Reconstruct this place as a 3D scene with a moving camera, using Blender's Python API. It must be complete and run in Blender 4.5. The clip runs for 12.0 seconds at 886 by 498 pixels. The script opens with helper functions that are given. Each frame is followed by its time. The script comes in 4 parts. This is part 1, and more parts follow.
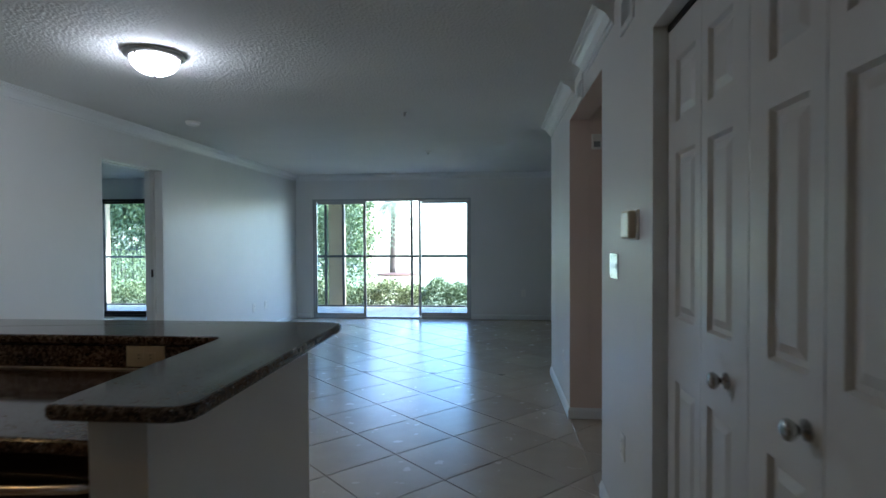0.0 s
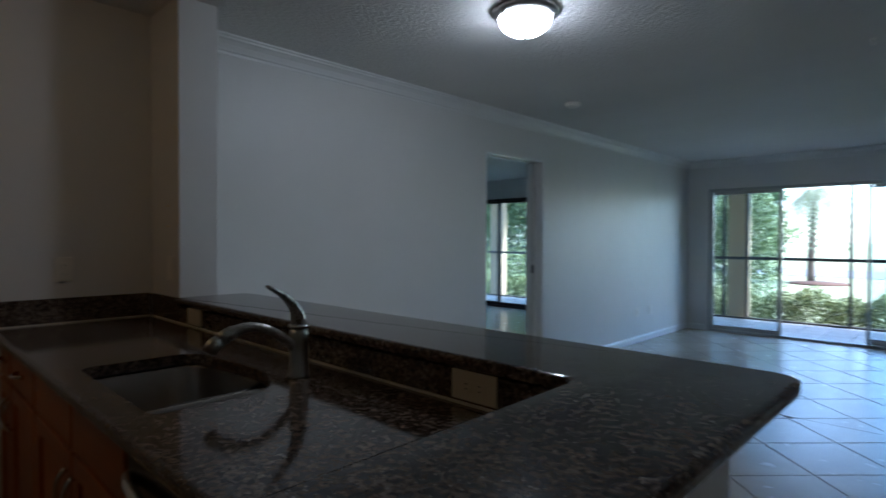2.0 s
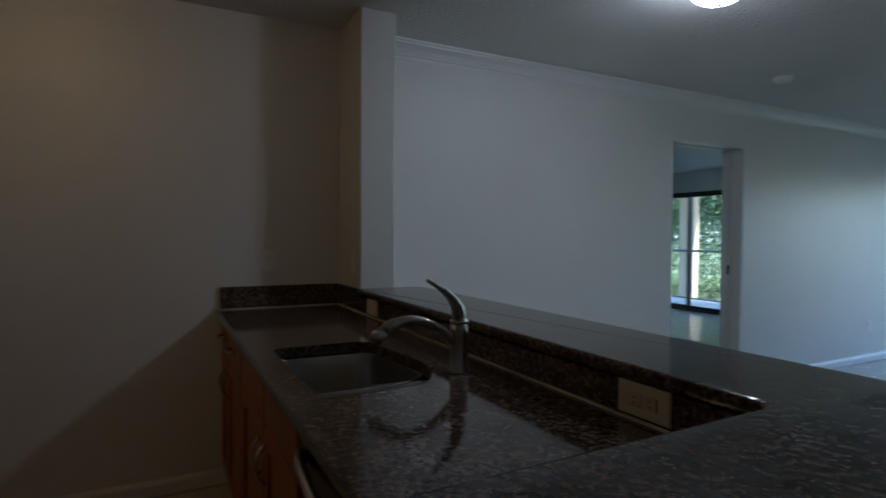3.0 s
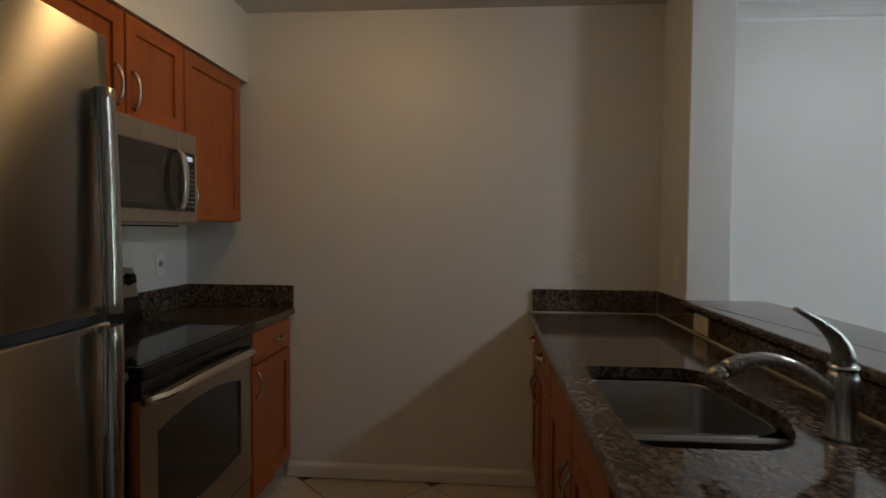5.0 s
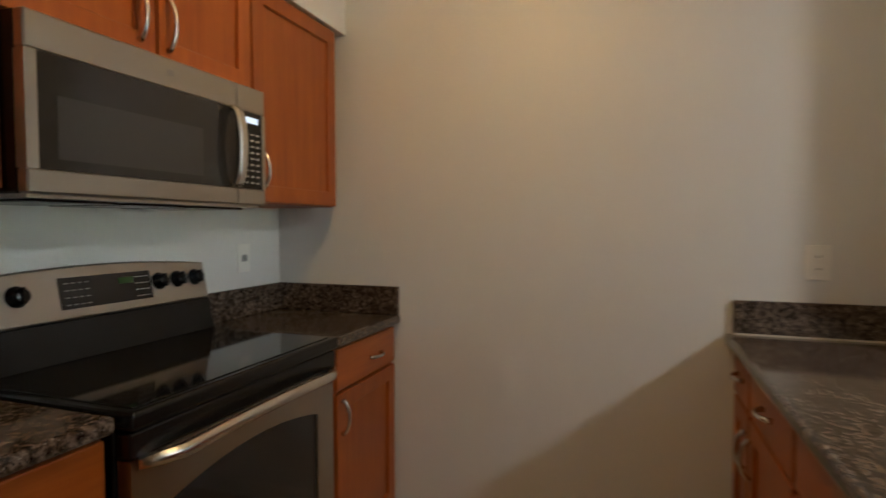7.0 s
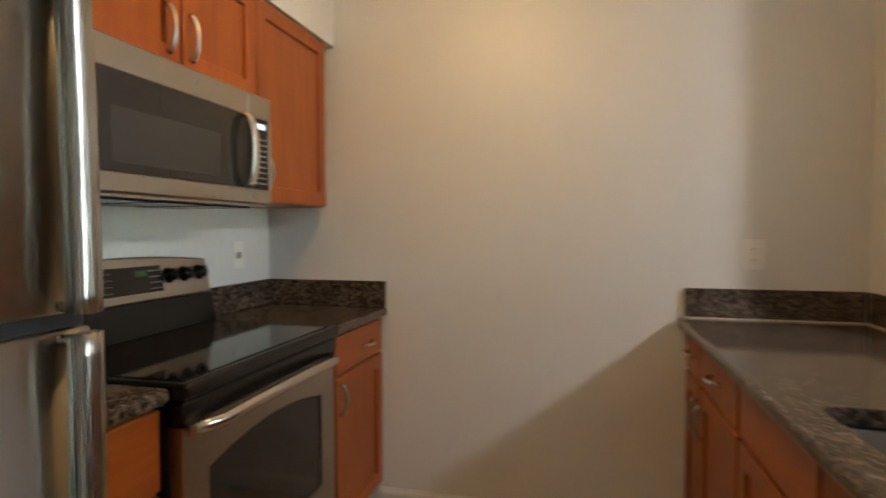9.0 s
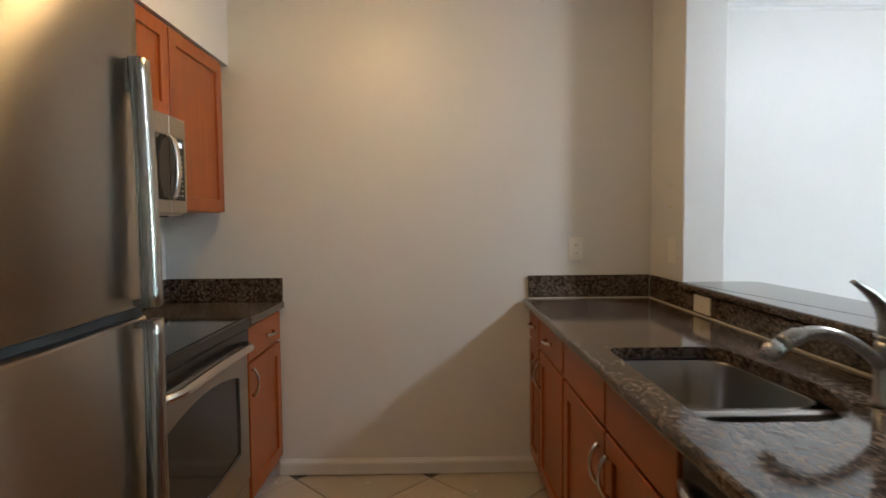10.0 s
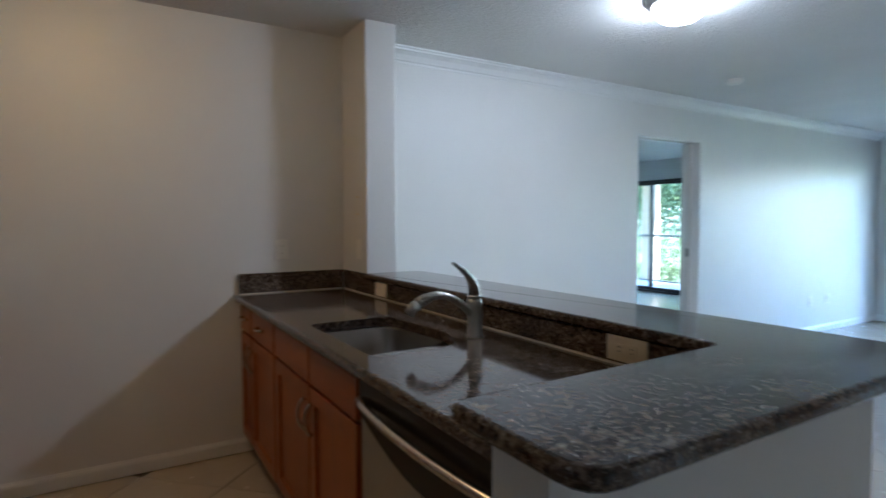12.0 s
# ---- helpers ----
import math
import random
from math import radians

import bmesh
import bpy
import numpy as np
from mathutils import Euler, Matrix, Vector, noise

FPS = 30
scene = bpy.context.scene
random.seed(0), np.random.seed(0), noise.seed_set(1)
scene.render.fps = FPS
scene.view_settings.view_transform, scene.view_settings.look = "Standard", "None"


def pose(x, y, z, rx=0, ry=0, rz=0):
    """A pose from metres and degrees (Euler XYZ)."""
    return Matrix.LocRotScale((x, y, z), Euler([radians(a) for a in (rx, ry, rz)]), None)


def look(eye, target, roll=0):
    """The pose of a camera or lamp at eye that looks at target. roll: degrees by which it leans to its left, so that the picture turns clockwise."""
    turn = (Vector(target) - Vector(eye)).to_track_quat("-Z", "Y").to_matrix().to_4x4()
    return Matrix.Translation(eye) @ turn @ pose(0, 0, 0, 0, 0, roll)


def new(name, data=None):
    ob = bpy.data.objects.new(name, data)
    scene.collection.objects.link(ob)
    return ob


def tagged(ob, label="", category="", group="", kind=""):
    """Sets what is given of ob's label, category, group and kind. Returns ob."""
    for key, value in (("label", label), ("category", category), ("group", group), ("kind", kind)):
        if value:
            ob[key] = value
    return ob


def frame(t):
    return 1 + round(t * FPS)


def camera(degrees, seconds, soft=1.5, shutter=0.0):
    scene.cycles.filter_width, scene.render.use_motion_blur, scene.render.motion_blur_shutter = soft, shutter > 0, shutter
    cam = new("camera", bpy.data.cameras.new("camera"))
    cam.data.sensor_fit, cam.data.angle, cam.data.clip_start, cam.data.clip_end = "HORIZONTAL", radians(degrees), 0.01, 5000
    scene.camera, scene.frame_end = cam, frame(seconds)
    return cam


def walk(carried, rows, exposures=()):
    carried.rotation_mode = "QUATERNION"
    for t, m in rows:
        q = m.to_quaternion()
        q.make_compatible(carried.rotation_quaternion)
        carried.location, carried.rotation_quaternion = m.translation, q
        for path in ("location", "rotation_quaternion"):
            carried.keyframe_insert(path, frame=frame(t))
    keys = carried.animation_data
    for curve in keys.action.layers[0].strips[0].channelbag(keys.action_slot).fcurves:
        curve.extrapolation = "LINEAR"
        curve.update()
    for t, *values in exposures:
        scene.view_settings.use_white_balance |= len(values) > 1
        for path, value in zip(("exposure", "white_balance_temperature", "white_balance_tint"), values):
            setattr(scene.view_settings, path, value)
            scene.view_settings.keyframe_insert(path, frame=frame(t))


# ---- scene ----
cam = camera(77.8, 12.0, shutter=0.5)
PATH = [
    (0, (0.269, 0.196, 1.364), (0.08, 2.187, 1.326), -0.3),
    (0.5, (0.218, 0.512, 1.345), (-0.081, 2.489, 1.31), -0.3),
    (1, (0.073, 0.775, 1.331), (-0.615, 2.653, 1.296), -0.3),
    (1.5, (-0.026, 0.921, 1.33), (-1.113, 2.6, 1.292), 0.0),
    (2, (-0.083, 0.992, 1.315), (-1.474, 2.429, 1.279), 0.2),
    (2.5, (-0.108, 1.047, 1.309), (-1.731, 2.216, 1.269), 0.2),
    (3, (-0.113, 1.074, 1.309), (-1.887, 1.996, 1.259), 0.4),
    (3.5, (-0.114, 1.062, 1.327), (-2.009, 1.696, 1.255), 0.3),
    (3.7, (-0.131, 1.052, 1.334), (-2.057, 1.582, 1.246), 0.4),
    (5.3, (-0.405, 1.119, 1.339), (-2.391, 0.892, 1.265), 0.2),
    (5.5, (-0.476, 1.094, 1.341), (-2.459, 0.847, 1.26), 0.0),
    (6, (-0.703, 1.096, 1.322), (-2.679, 0.799, 1.234), 0.0),
    (6.5, (-0.912, 1.062, 1.306), (-2.868, 0.653, 1.22), 0.0),
    (7, (-1.05, 1.033, 1.287), (-2.937, 0.376, 1.203), 0.0),
    (7.2, (-1.092, 1.021, 1.277), (-2.943, 0.269, 1.195), 0.0),
    (8.8, (-0.884, 0.95, 1.268), (-2.778, 0.311, 1.198), -0.0),
    (9, (-0.821, 0.964, 1.264), (-2.758, 0.473, 1.194), -0.1),
    (9.5, (-0.626, 0.911, 1.255), (-2.619, 0.77, 1.186), -0.4),
    (10, (-0.356, 0.891, 1.314), (-2.353, 0.915, 1.213), -0.5),
    (10.5, (-0.165, 0.88, 1.315), (-2.159, 0.995, 1.218), -0.7),
    (11, (-0.055, 0.839, 1.326), (-2.031, 1.129, 1.228), -0.6),
    (11.5, (0.06, 0.726, 1.336), (-1.814, 1.417, 1.237), -0.3),
    (12, (0.106, 0.756, 1.321), (-1.606, 1.784, 1.225), -0.2),
]
EXPOSURES = [(0.0, 3.42, 5300, 10), (1.5, 2.85, 5150, 10), (2.5, 2.65, 5150, 10), (3.7, 3.1, 5300, 10), (5.5, 4.15, 5900, 10), (6.5, 4.55, 6050, 10), (7.0, 4.9, 6050, 10), (9.0, 5.4, 5950, 10), (9.6, 5.4, 5750, 10), (10.5, 4.95, 5450, 10), (11.5, 4.75, 5200, 10), (12.0, 4.5, 5050, 10)]
walk(cam, [(t, look(eye, target, roll)) for t, eye, target, roll in PATH], EXPOSURES)

# ---- light ----
world = bpy.data.worlds.new("world")
scene.world = world
world.use_nodes = True
wn = world.node_tree
sky = wn.nodes.new("ShaderNodeTexSky")
sky.sky_type = "NISHITA"
sky.sun_disc = False
sky.sun_elevation, sky.sun_rotation = radians(52), radians(75)
wn.nodes["Background"].inputs["Strength"].default_value = 0.15
wn.links.new(sky.outputs["Color"], wn.nodes["Background"].inputs["Color"])
sun = new("sun", bpy.data.lights.new("sun", "SUN"))
sun.data.energy, sun.data.angle, sun.data.color = 3.2, radians(0.5), (1.0, 0.95, 0.86)
sun.matrix_world = look((0, 0, 0), (-math.sin(radians(75)) * math.cos(radians(52)), -math.cos(radians(75)) * math.cos(radians(52)), -math.sin(radians(52))))
LAMP, KITCHEN_LAMP = 5.0, 3.2

# ---- materials ----


def mat(name, rough=0.5, metal=0.0, color=(0.5, 0.5, 0.5)):
    m = bpy.data.materials.new(name)
    m.use_nodes = True
    b = m.node_tree.nodes["Principled BSDF"]
    b.inputs["Base Color"].default_value = (*color, 1)
    b.inputs["Roughness"].default_value = rough
    b.inputs["Metallic"].default_value = metal
    return m, m.node_tree, b


def coords(nt, scale=(1, 1, 1)):
    g = nt.nodes.new("ShaderNodeNewGeometry")
    mp = nt.nodes.new("ShaderNodeMapping")
    mp.inputs["Scale"].default_value = scale
    nt.links.new(g.outputs["Position"], mp.inputs["Vector"])
    return mp.outputs["Vector"]


def tex(nt, vec, scale, detail=4, rough=0.55):
    n = nt.nodes.new("ShaderNodeTexNoise")
    n.inputs["Scale"].default_value, n.inputs["Detail"].default_value, n.inputs["Roughness"].default_value = scale, detail, rough
    nt.links.new(vec, n.inputs["Vector"])
    return n.outputs["Fac"]


def ramp(nt, fac, stops):
    r = nt.nodes.new("ShaderNodeValToRGB")
    e = r.color_ramp.elements
    while len(e) < len(stops):
        e.new(0.5)
    for el, (p, c) in zip(e, stops):
        el.position, el.color = p, (*c, 1)
    nt.links.new(fac, r.inputs["Fac"])
    return r.outputs["Color"]


def span(nt, fac, lo, hi):
    r = nt.nodes.new("ShaderNodeMapRange")
    r.inputs["To Min"].default_value, r.inputs["To Max"].default_value = lo, hi
    nt.links.new(fac, r.inputs["Value"])
    return r.outputs["Result"]


def blend(nt, fac, a, b, how="MIX"):
    x = nt.nodes.new("ShaderNodeMix")
    x.data_type, x.blend_type = "RGBA", how
    for sock, v in ((x.inputs[0], fac), (x.inputs[6], a), (x.inputs[7], b)):
        if isinstance(v, (int, float)):
            sock.default_value = v
        elif isinstance(v, tuple):
            sock.default_value = (*v, 1)
        else:
            nt.links.new(v, sock)
    return x.outputs[2]


def bump(nt, bsdf, height, strength, dist=0.01):
    b = nt.nodes.new("ShaderNodeBump")
    b.inputs["Strength"].default_value, b.inputs["Distance"].default_value = strength, dist
    nt.links.new(height, b.inputs["Height"])
    nt.links.new(b.outputs["Normal"], bsdf.inputs["Normal"])


def paint(name, color, rough=0.45, grain=0.12, speck=90, wear=0.05):
    m, nt, b = mat(name, rough)
    v = coords(nt)
    big = tex(nt, v, 1.3, 3)
    c2 = tuple(c * (1 - wear) for c in color)
    nt.links.new(ramp(nt, big, [(0.3, c2), (0.7, color)]), b.inputs["Base Color"])
    nt.links.new(span(nt, tex(nt, v, 4, 2), rough - 0.06, rough + 0.08), b.inputs["Roughness"])
    bump(nt, b, tex(nt, v, speck, 3), grain, 0.004)
    return m


WALL = paint("wall_paint", (0.77, 0.76, 0.73), 0.42, 0.22, 70)
TRIM = paint("trim_paint", (0.80, 0.80, 0.78), 0.32, 0.05, 60)
DOOR = paint("door_paint", (0.74, 0.73, 0.70), 0.35, 0.10, 120)
PLATE = paint("plate_plastic", (0.86, 0.84, 0.78), 0.3, 0.0, 60, 0.02)
ALMOND = paint("almond_plastic", (0.70, 0.62, 0.46), 0.3, 0.0, 60, 0.02)

CEIL, nt, b = mat("ceiling_texture", 0.9)
v = coords(nt)
nt.links.new(ramp(nt, tex(nt, v, 0.9, 3), [(0.3, (0.70, 0.69, 0.66)), (0.7, (0.76, 0.75, 0.72))]), b.inputs["Base Color"])
vor = nt.nodes.new("ShaderNodeTexVoronoi")
vor.inputs["Scale"].default_value = 55
nt.links.new(v, vor.inputs["Vector"])
bump(nt, b, blend(nt, 0.5, vor.outputs["Distance"], tex(nt, v, 38, 5, 0.7)), 0.75, 0.012)


def granite():
    m, nt, b = mat("granite", 0.13)
    v = coords(nt)
    wob = nt.nodes.new("ShaderNodeTexNoise")
    wob.inputs["Scale"].default_value = 14
    nt.links.new(v, wob.inputs["Vector"])
    add = nt.nodes.new("ShaderNodeVectorMath")
    add.operation = "MULTIPLY_ADD"
    add.inputs[1].default_value = (0.018, 0.018, 0.018)
    nt.links.new(wob.outputs["Color"], add.inputs[0])
    nt.links.new(v, add.inputs[2])
    base = ramp(nt, tex(nt, add.outputs[0], 74, 5, 0.6), [(0.34, (0.012, 0.009, 0.008)), (0.44, (0.055, 0.038, 0.027)), (0.53, (0.115, 0.083, 0.060)), (0.62, (0.205, 0.160, 0.120)), (0.72, (0.16, 0.132, 0.110))])
    warm = ramp(nt, tex(nt, add.outputs[0], 9, 3), [(0.42, (0.70, 0.66, 0.64)), (0.60, (1.0, 1.0, 1.0))])
    base = blend(nt, 1.0, base, warm, "MULTIPLY")
    cell = nt.nodes.new("ShaderNodeTexVoronoi")
    cell.inputs["Scale"].default_value = 105
    nt.links.new(add.outputs[0], cell.inputs["Vector"])
    spot = ramp(nt, cell.outputs["Distance"], [(0.14, (1, 1, 1)), (0.32, (0, 0, 0))])
    c = blend(nt, spot, base, (0.025, 0.020, 0.018))
    fleck = ramp(nt, tex(nt, v, 130, 2), [(0.64, (0, 0, 0)), (0.72, (1, 1, 1))])
    c = blend(nt, fleck, c, (0.28, 0.24, 0.20))
    nt.links.new(c, b.inputs["Base Color"])
    nt.links.new(span(nt, tex(nt, v, 30, 3), 0.06, 0.12), b.inputs["Roughness"])
    return m


GRANITE = granite()


def wood(name, along):
    m, nt, b = mat(name, 0.33)
    s = [16.0, 16.0, 16.0]
    s[along] = 1.1
    v = coords(nt, tuple(s))
    g = tex(nt, v, 2.2, 6, 0.62)
    info = nt.nodes.new("ShaderNodeObjectInfo")
    c = ramp(nt, g, [(0.25, (0.30, 0.065, 0.008)), (0.5, (0.375, 0.090, 0.011)), (0.75, (0.45, 0.122, 0.016))])
    blotch = ramp(nt, tex(nt, coords(nt), 3.2, 4), [(0.3, (0.80, 0.78, 0.76)), (0.7, (1, 1, 1))])
    c = blend(nt, 0.8, c, blotch, "MULTIPLY")
    tone = ramp(nt, info.outputs["Random"], [(0.0, (0.88, 0.86, 0.84)), (1.0, (1, 1, 1))])
    c = blend(nt, 1.0, c, tone, "MULTIPLY")
    nt.links.new(c, b.inputs["Base Color"])
    nt.links.new(span(nt, g, 0.26, 0.40), b.inputs["Roughness"])
    bump(nt, b, g, 0.06, 0.003)
    return m


WOOD_V, WOOD_H = wood("cherry_wood_upright", 2), wood("cherry_wood_level", 0)


def steel(name, along, rough, color=(0.60, 0.585, 0.56), aniso=0.0, relief=0.02):
    m, nt, b = mat(name, rough, 1.0, color)
    s = [420.0, 420.0, 420.0]
    s[along] = 4.0
    g = tex(nt, coords(nt, tuple(s)), 1.0, 3)
    if relief:
        nt.links.new(span(nt, g, rough - 0.05, rough + 0.07), b.inputs["Roughness"])
    smear = tex(nt, coords(nt), 2.0, 4)
    nt.links.new(ramp(nt, smear, [(0.3, tuple(c * 0.90 for c in color)), (0.7, color)]), b.inputs["Base Color"])
    if relief:
        bump(nt, b, g, relief, 0.001)
    if aniso:
        b.inputs["Anisotropic"].default_value = aniso
        b.inputs["Anisotropic Rotation"].default_value = 0.25
        t = nt.nodes.new("ShaderNodeTangent")
        t.direction_type, t.axis = "RADIAL", "Z"
        nt.links.new(t.outputs["Tangent"], b.inputs["Tangent"])
    return m


STEEL = steel("brushed_steel", 0, 0.30, (0.45, 0.42, 0.375))
FRIDGE = steel("fridge_steel", 0, 0.30, (0.45, 0.41, 0.365), 1.0, 0.0)
SINK = steel("sink_steel", 1, 0.28, (0.42, 0.40, 0.37), 0.0, 0.0)
ALU, nt, b = mat("grey_aluminium", 0.4, 0.6, (0.42, 0.43, 0.43))
SATIN = steel("satin_nickel", 2, 0.24, (0.68, 0.65, 0.60))
CHROME, nt, b = mat("chrome", 0.16, 1.0, (0.50, 0.50, 0.49))
BLACK, nt, b = mat("black_enamel", 0.22, 0.0, (0.006, 0.006, 0.006))
b.inputs["Specular IOR Level"].default_value = 0.35
GLASSTOP, nt, b = mat("black_glass", 0.06, 0.0, (0.006, 0.006, 0.007))
RUBBER, nt, b = mat("dark_rubber", 0.7, 0.0, (0.02, 0.02, 0.02))
GREY, nt, b = mat("grey_marking", 0.5, 0.0, (0.30, 0.30, 0.29))
WINDOW, nt, b = mat("oven_glass", 0.08, 0.0, (0.022, 0.020, 0.019))
MESHWIN, nt, b = mat("screened_glass", 0.16, 0.0, (0.040, 0.039, 0.038))
CAULK = paint("caulk", (0.62, 0.56, 0.45), 0.6, 0.05, 80)
BRONZE, nt, b = mat("bronze_aluminium", 0.42, 0.6, (0.06, 0.058, 0.056))
NICKEL = steel("brushed_nickel", 2, 0.27, (0.46, 0.44, 0.40))
PEWTER = steel("pewter", 0, 0.35, (0.33, 0.32, 0.31))


def glow(name, color, strength):
    m, nt, b = mat(name, 0.4, 0.0, color)
    b.inputs["Emission Color"].default_value = (*color, 1)
    b.inputs["Emission Strength"].default_value = strength
    return m


BOWL = glow("lit_bowl", (1.0, 0.97, 0.93), LAMP)
WARM_BOWL = glow("warm_lit_bowl", (1.0, 0.60, 0.22), KITCHEN_LAMP)
LED = glow("green_digits", (0.03, 0.08, 0.02), 0.004)
LCD = glow("pale_digits", (0.65, 0.8, 1.0), 0.025)

PANE, nt, b = mat("window_glass")
nt.nodes.remove(b)
tr, gl, mx = nt.nodes.new("ShaderNodeBsdfTransparent"), nt.nodes.new("ShaderNodeBsdfGlossy"), nt.nodes.new("ShaderNodeMixShader")
tr.inputs["Color"].default_value = (0.82, 0.89, 0.92, 1)
gl.inputs["Roughness"].default_value = 0.02
lw = nt.nodes.new("ShaderNodeLayerWeight")
lw.inputs["Blend"].default_value = 0.12
nt.links.new(lw.outputs["Fresnel"], mx.inputs[0])
nt.links.new(tr.outputs[0], mx.inputs[1])
nt.links.new(gl.outputs[0], mx.inputs[2])
nt.links.new(mx.outputs[0], nt.nodes["Material Output"].inputs["Surface"])


def tile_mat(name, a, c, rough):
    m, nt, b = mat(name, rough)
    v = coords(nt)
    info = nt.nodes.new("ShaderNodeObjectInfo")
    col = ramp(nt, tex(nt, v, 5, 5), [(0.3, a), (0.7, c)])
    col = blend(nt, 1.0, col, ramp(nt, info.outputs["Random"], [(0, (0.88, 0.88, 0.88)), (1, (1, 1, 1))]), "MULTIPLY")
    nt.links.new(col, b.inputs["Base Color"])
    nt.links.new(span(nt, tex(nt, v, 9, 3), rough - 0.06, rough + 0.08), b.inputs["Roughness"])
    bump(nt, b, tex(nt, coords(nt, (6, 26, 10)), 1.6, 4), 0.05, 0.006)
    return m


TILE = tile_mat("glazed_floor_tile", (0.55, 0.48, 0.385), (0.60, 0.53, 0.43), 0.24)
LANAI = tile_mat("porch_tile", (0.42, 0.41, 0.39), (0.52, 0.50, 0.47), 0.5)
GROUT = paint("grout", (0.10, 0.085, 0.07), 0.9, 0.2, 200)
PALE = paint("porch_paint", (0.74, 0.72, 0.68), 0.85, 0.4, 40)
# pinkish tint stands in for warm light on the hall walls
WARM_LIT = paint("warm_lit_wall_paint", (0.78, 0.63, 0.54), 0.5, 0.2, 70)
STUCCO = paint("stucco", (0.48, 0.36, 0.23), 0.85, 0.6, 45)


def leaf_mat(name, a, c):
    m, nt, b = mat(name, 0.5)
    g = nt.nodes.new("ShaderNodeNewGeometry")
    nt.links.new(ramp(nt, g.outputs["Random Per Island"], [(0.0, a), (1.0, c)]), b.inputs["Base Color"])
    b.inputs["Subsurface Weight"].default_value = 0.0
    return m


LEAF = leaf_mat("tree_leaves", (0.08, 0.14, 0.05), (0.27, 0.34, 0.17))
HEDGE = leaf_mat("hedge_leaves", (0.05, 0.085, 0.025), (0.30, 0.34, 0.15))
FROND = leaf_mat("palm_fronds", (0.14, 0.17, 0.09), (0.30, 0.32, 0.20))
BARK = paint("bark", (0.16, 0.12, 0.09), 0.9, 0.8, 25, 0.4)
MULCH = paint("mulch", (0.10, 0.05, 0.03), 0.95, 1.0, 30, 0.5)
ROAD = paint("asphalt", (0.16, 0.16, 0.16), 0.9, 0.4, 80, 0.2)
GRASS, nt, b = mat("lawn", 0.95)
nt.links.new(ramp(nt, blend(nt, 0.5, tex(nt, coords(nt), 0.5, 4), tex(nt, coords(nt), 30, 3)), [(0.3, (0.20, 0.22, 0.11)), (0.7, (0.30, 0.31, 0.18))]), b.inputs["Base Color"])
bump(nt, b, tex(nt, coords(nt), 60, 4), 1.0, 0.03)

# ---- building blocks ----


def bx(bm, x0, x1, y0, y1, z0, z1, bev=0.0, seg=2):
    r = bmesh.ops.create_cube(bm, size=1.0, matrix=Matrix.Translation(((x0 + x1) / 2, (y0 + y1) / 2, (z0 + z1) / 2)) @ Matrix.Diagonal((abs(x1 - x0), abs(y1 - y0), abs(z1 - z0), 1)))
    if bev:
        es = list({e for vt in r["verts"] for e in vt.link_edges})
        bmesh.ops.bevel(bm, geom=es, offset=bev, segments=seg, profile=0.5, affect="EDGES")
    return bm


def box(x0, x1, y0, y1, z0, z1, bev=0.0, seg=2):
    return bx(bmesh.new(), x0, x1, y0, y1, z0, z1, bev, seg)


def prism(pts, z0, z1, bev=0.0, seg=3, turn=None):
    """A flat outline carried from z0 to z1, its rims rounded."""
    bm = bmesh.new()
    f = bm.faces.new([bm.verts.new((p[0], p[1], z0)) for p in pts])
    r = bmesh.ops.extrude_face_region(bm, geom=[f])
    bmesh.ops.translate(bm, verts=[e for e in r["geom"] if isinstance(e, bmesh.types.BMVert)], vec=(0, 0, z1 - z0))
    bmesh.ops.recalc_face_normals(bm, faces=bm.faces)
    if bev:
        es = [e for e in bm.edges if abs(e.verts[0].co.z - e.verts[1].co.z) < 1e-6]
        bmesh.ops.bevel(bm, geom=es, offset=bev, segments=seg, profile=0.5, affect="EDGES")
    if turn is not None:
        bmesh.ops.transform(bm, matrix=turn, verts=bm.verts)
        bmesh.ops.recalc_face_normals(bm, faces=bm.faces)
    return bm


def tube(pts, radii, n=12, bm=None, flat=1.0):
    """A round bar along pts, with its thickness from point to point."""
    bm = bm or bmesh.new()
    P = [Vector(p) for p in pts]
    if isinstance(radii, (int, float)):
        radii = [radii] * len(P)
    rings, side = [], None
    for i, p in enumerate(P):
        d = (P[min(i + 1, len(P) - 1)] - P[max(i - 1, 0)]).normalized()
        if side is None:
            side = d.orthogonal().normalized()
        side = (side - d * side.dot(d)).normalized()
        up = d.cross(side)
        rings.append([bm.verts.new(p + (side * math.cos(a) + up * math.sin(a) * flat) * radii[i]) for a in (2 * math.pi * k / n for k in range(n))])
    for a, c in zip(rings, rings[1:]):
        for k in range(n):
            f = bm.faces.new((a[k], a[(k + 1) % n], c[(k + 1) % n], c[k]))
            f.smooth = True
    bm.faces.new(rings[0][::-1])
    bm.faces.new(rings[-1])
    bmesh.ops.recalc_face_normals(bm, faces=bm.faces)
    return bm


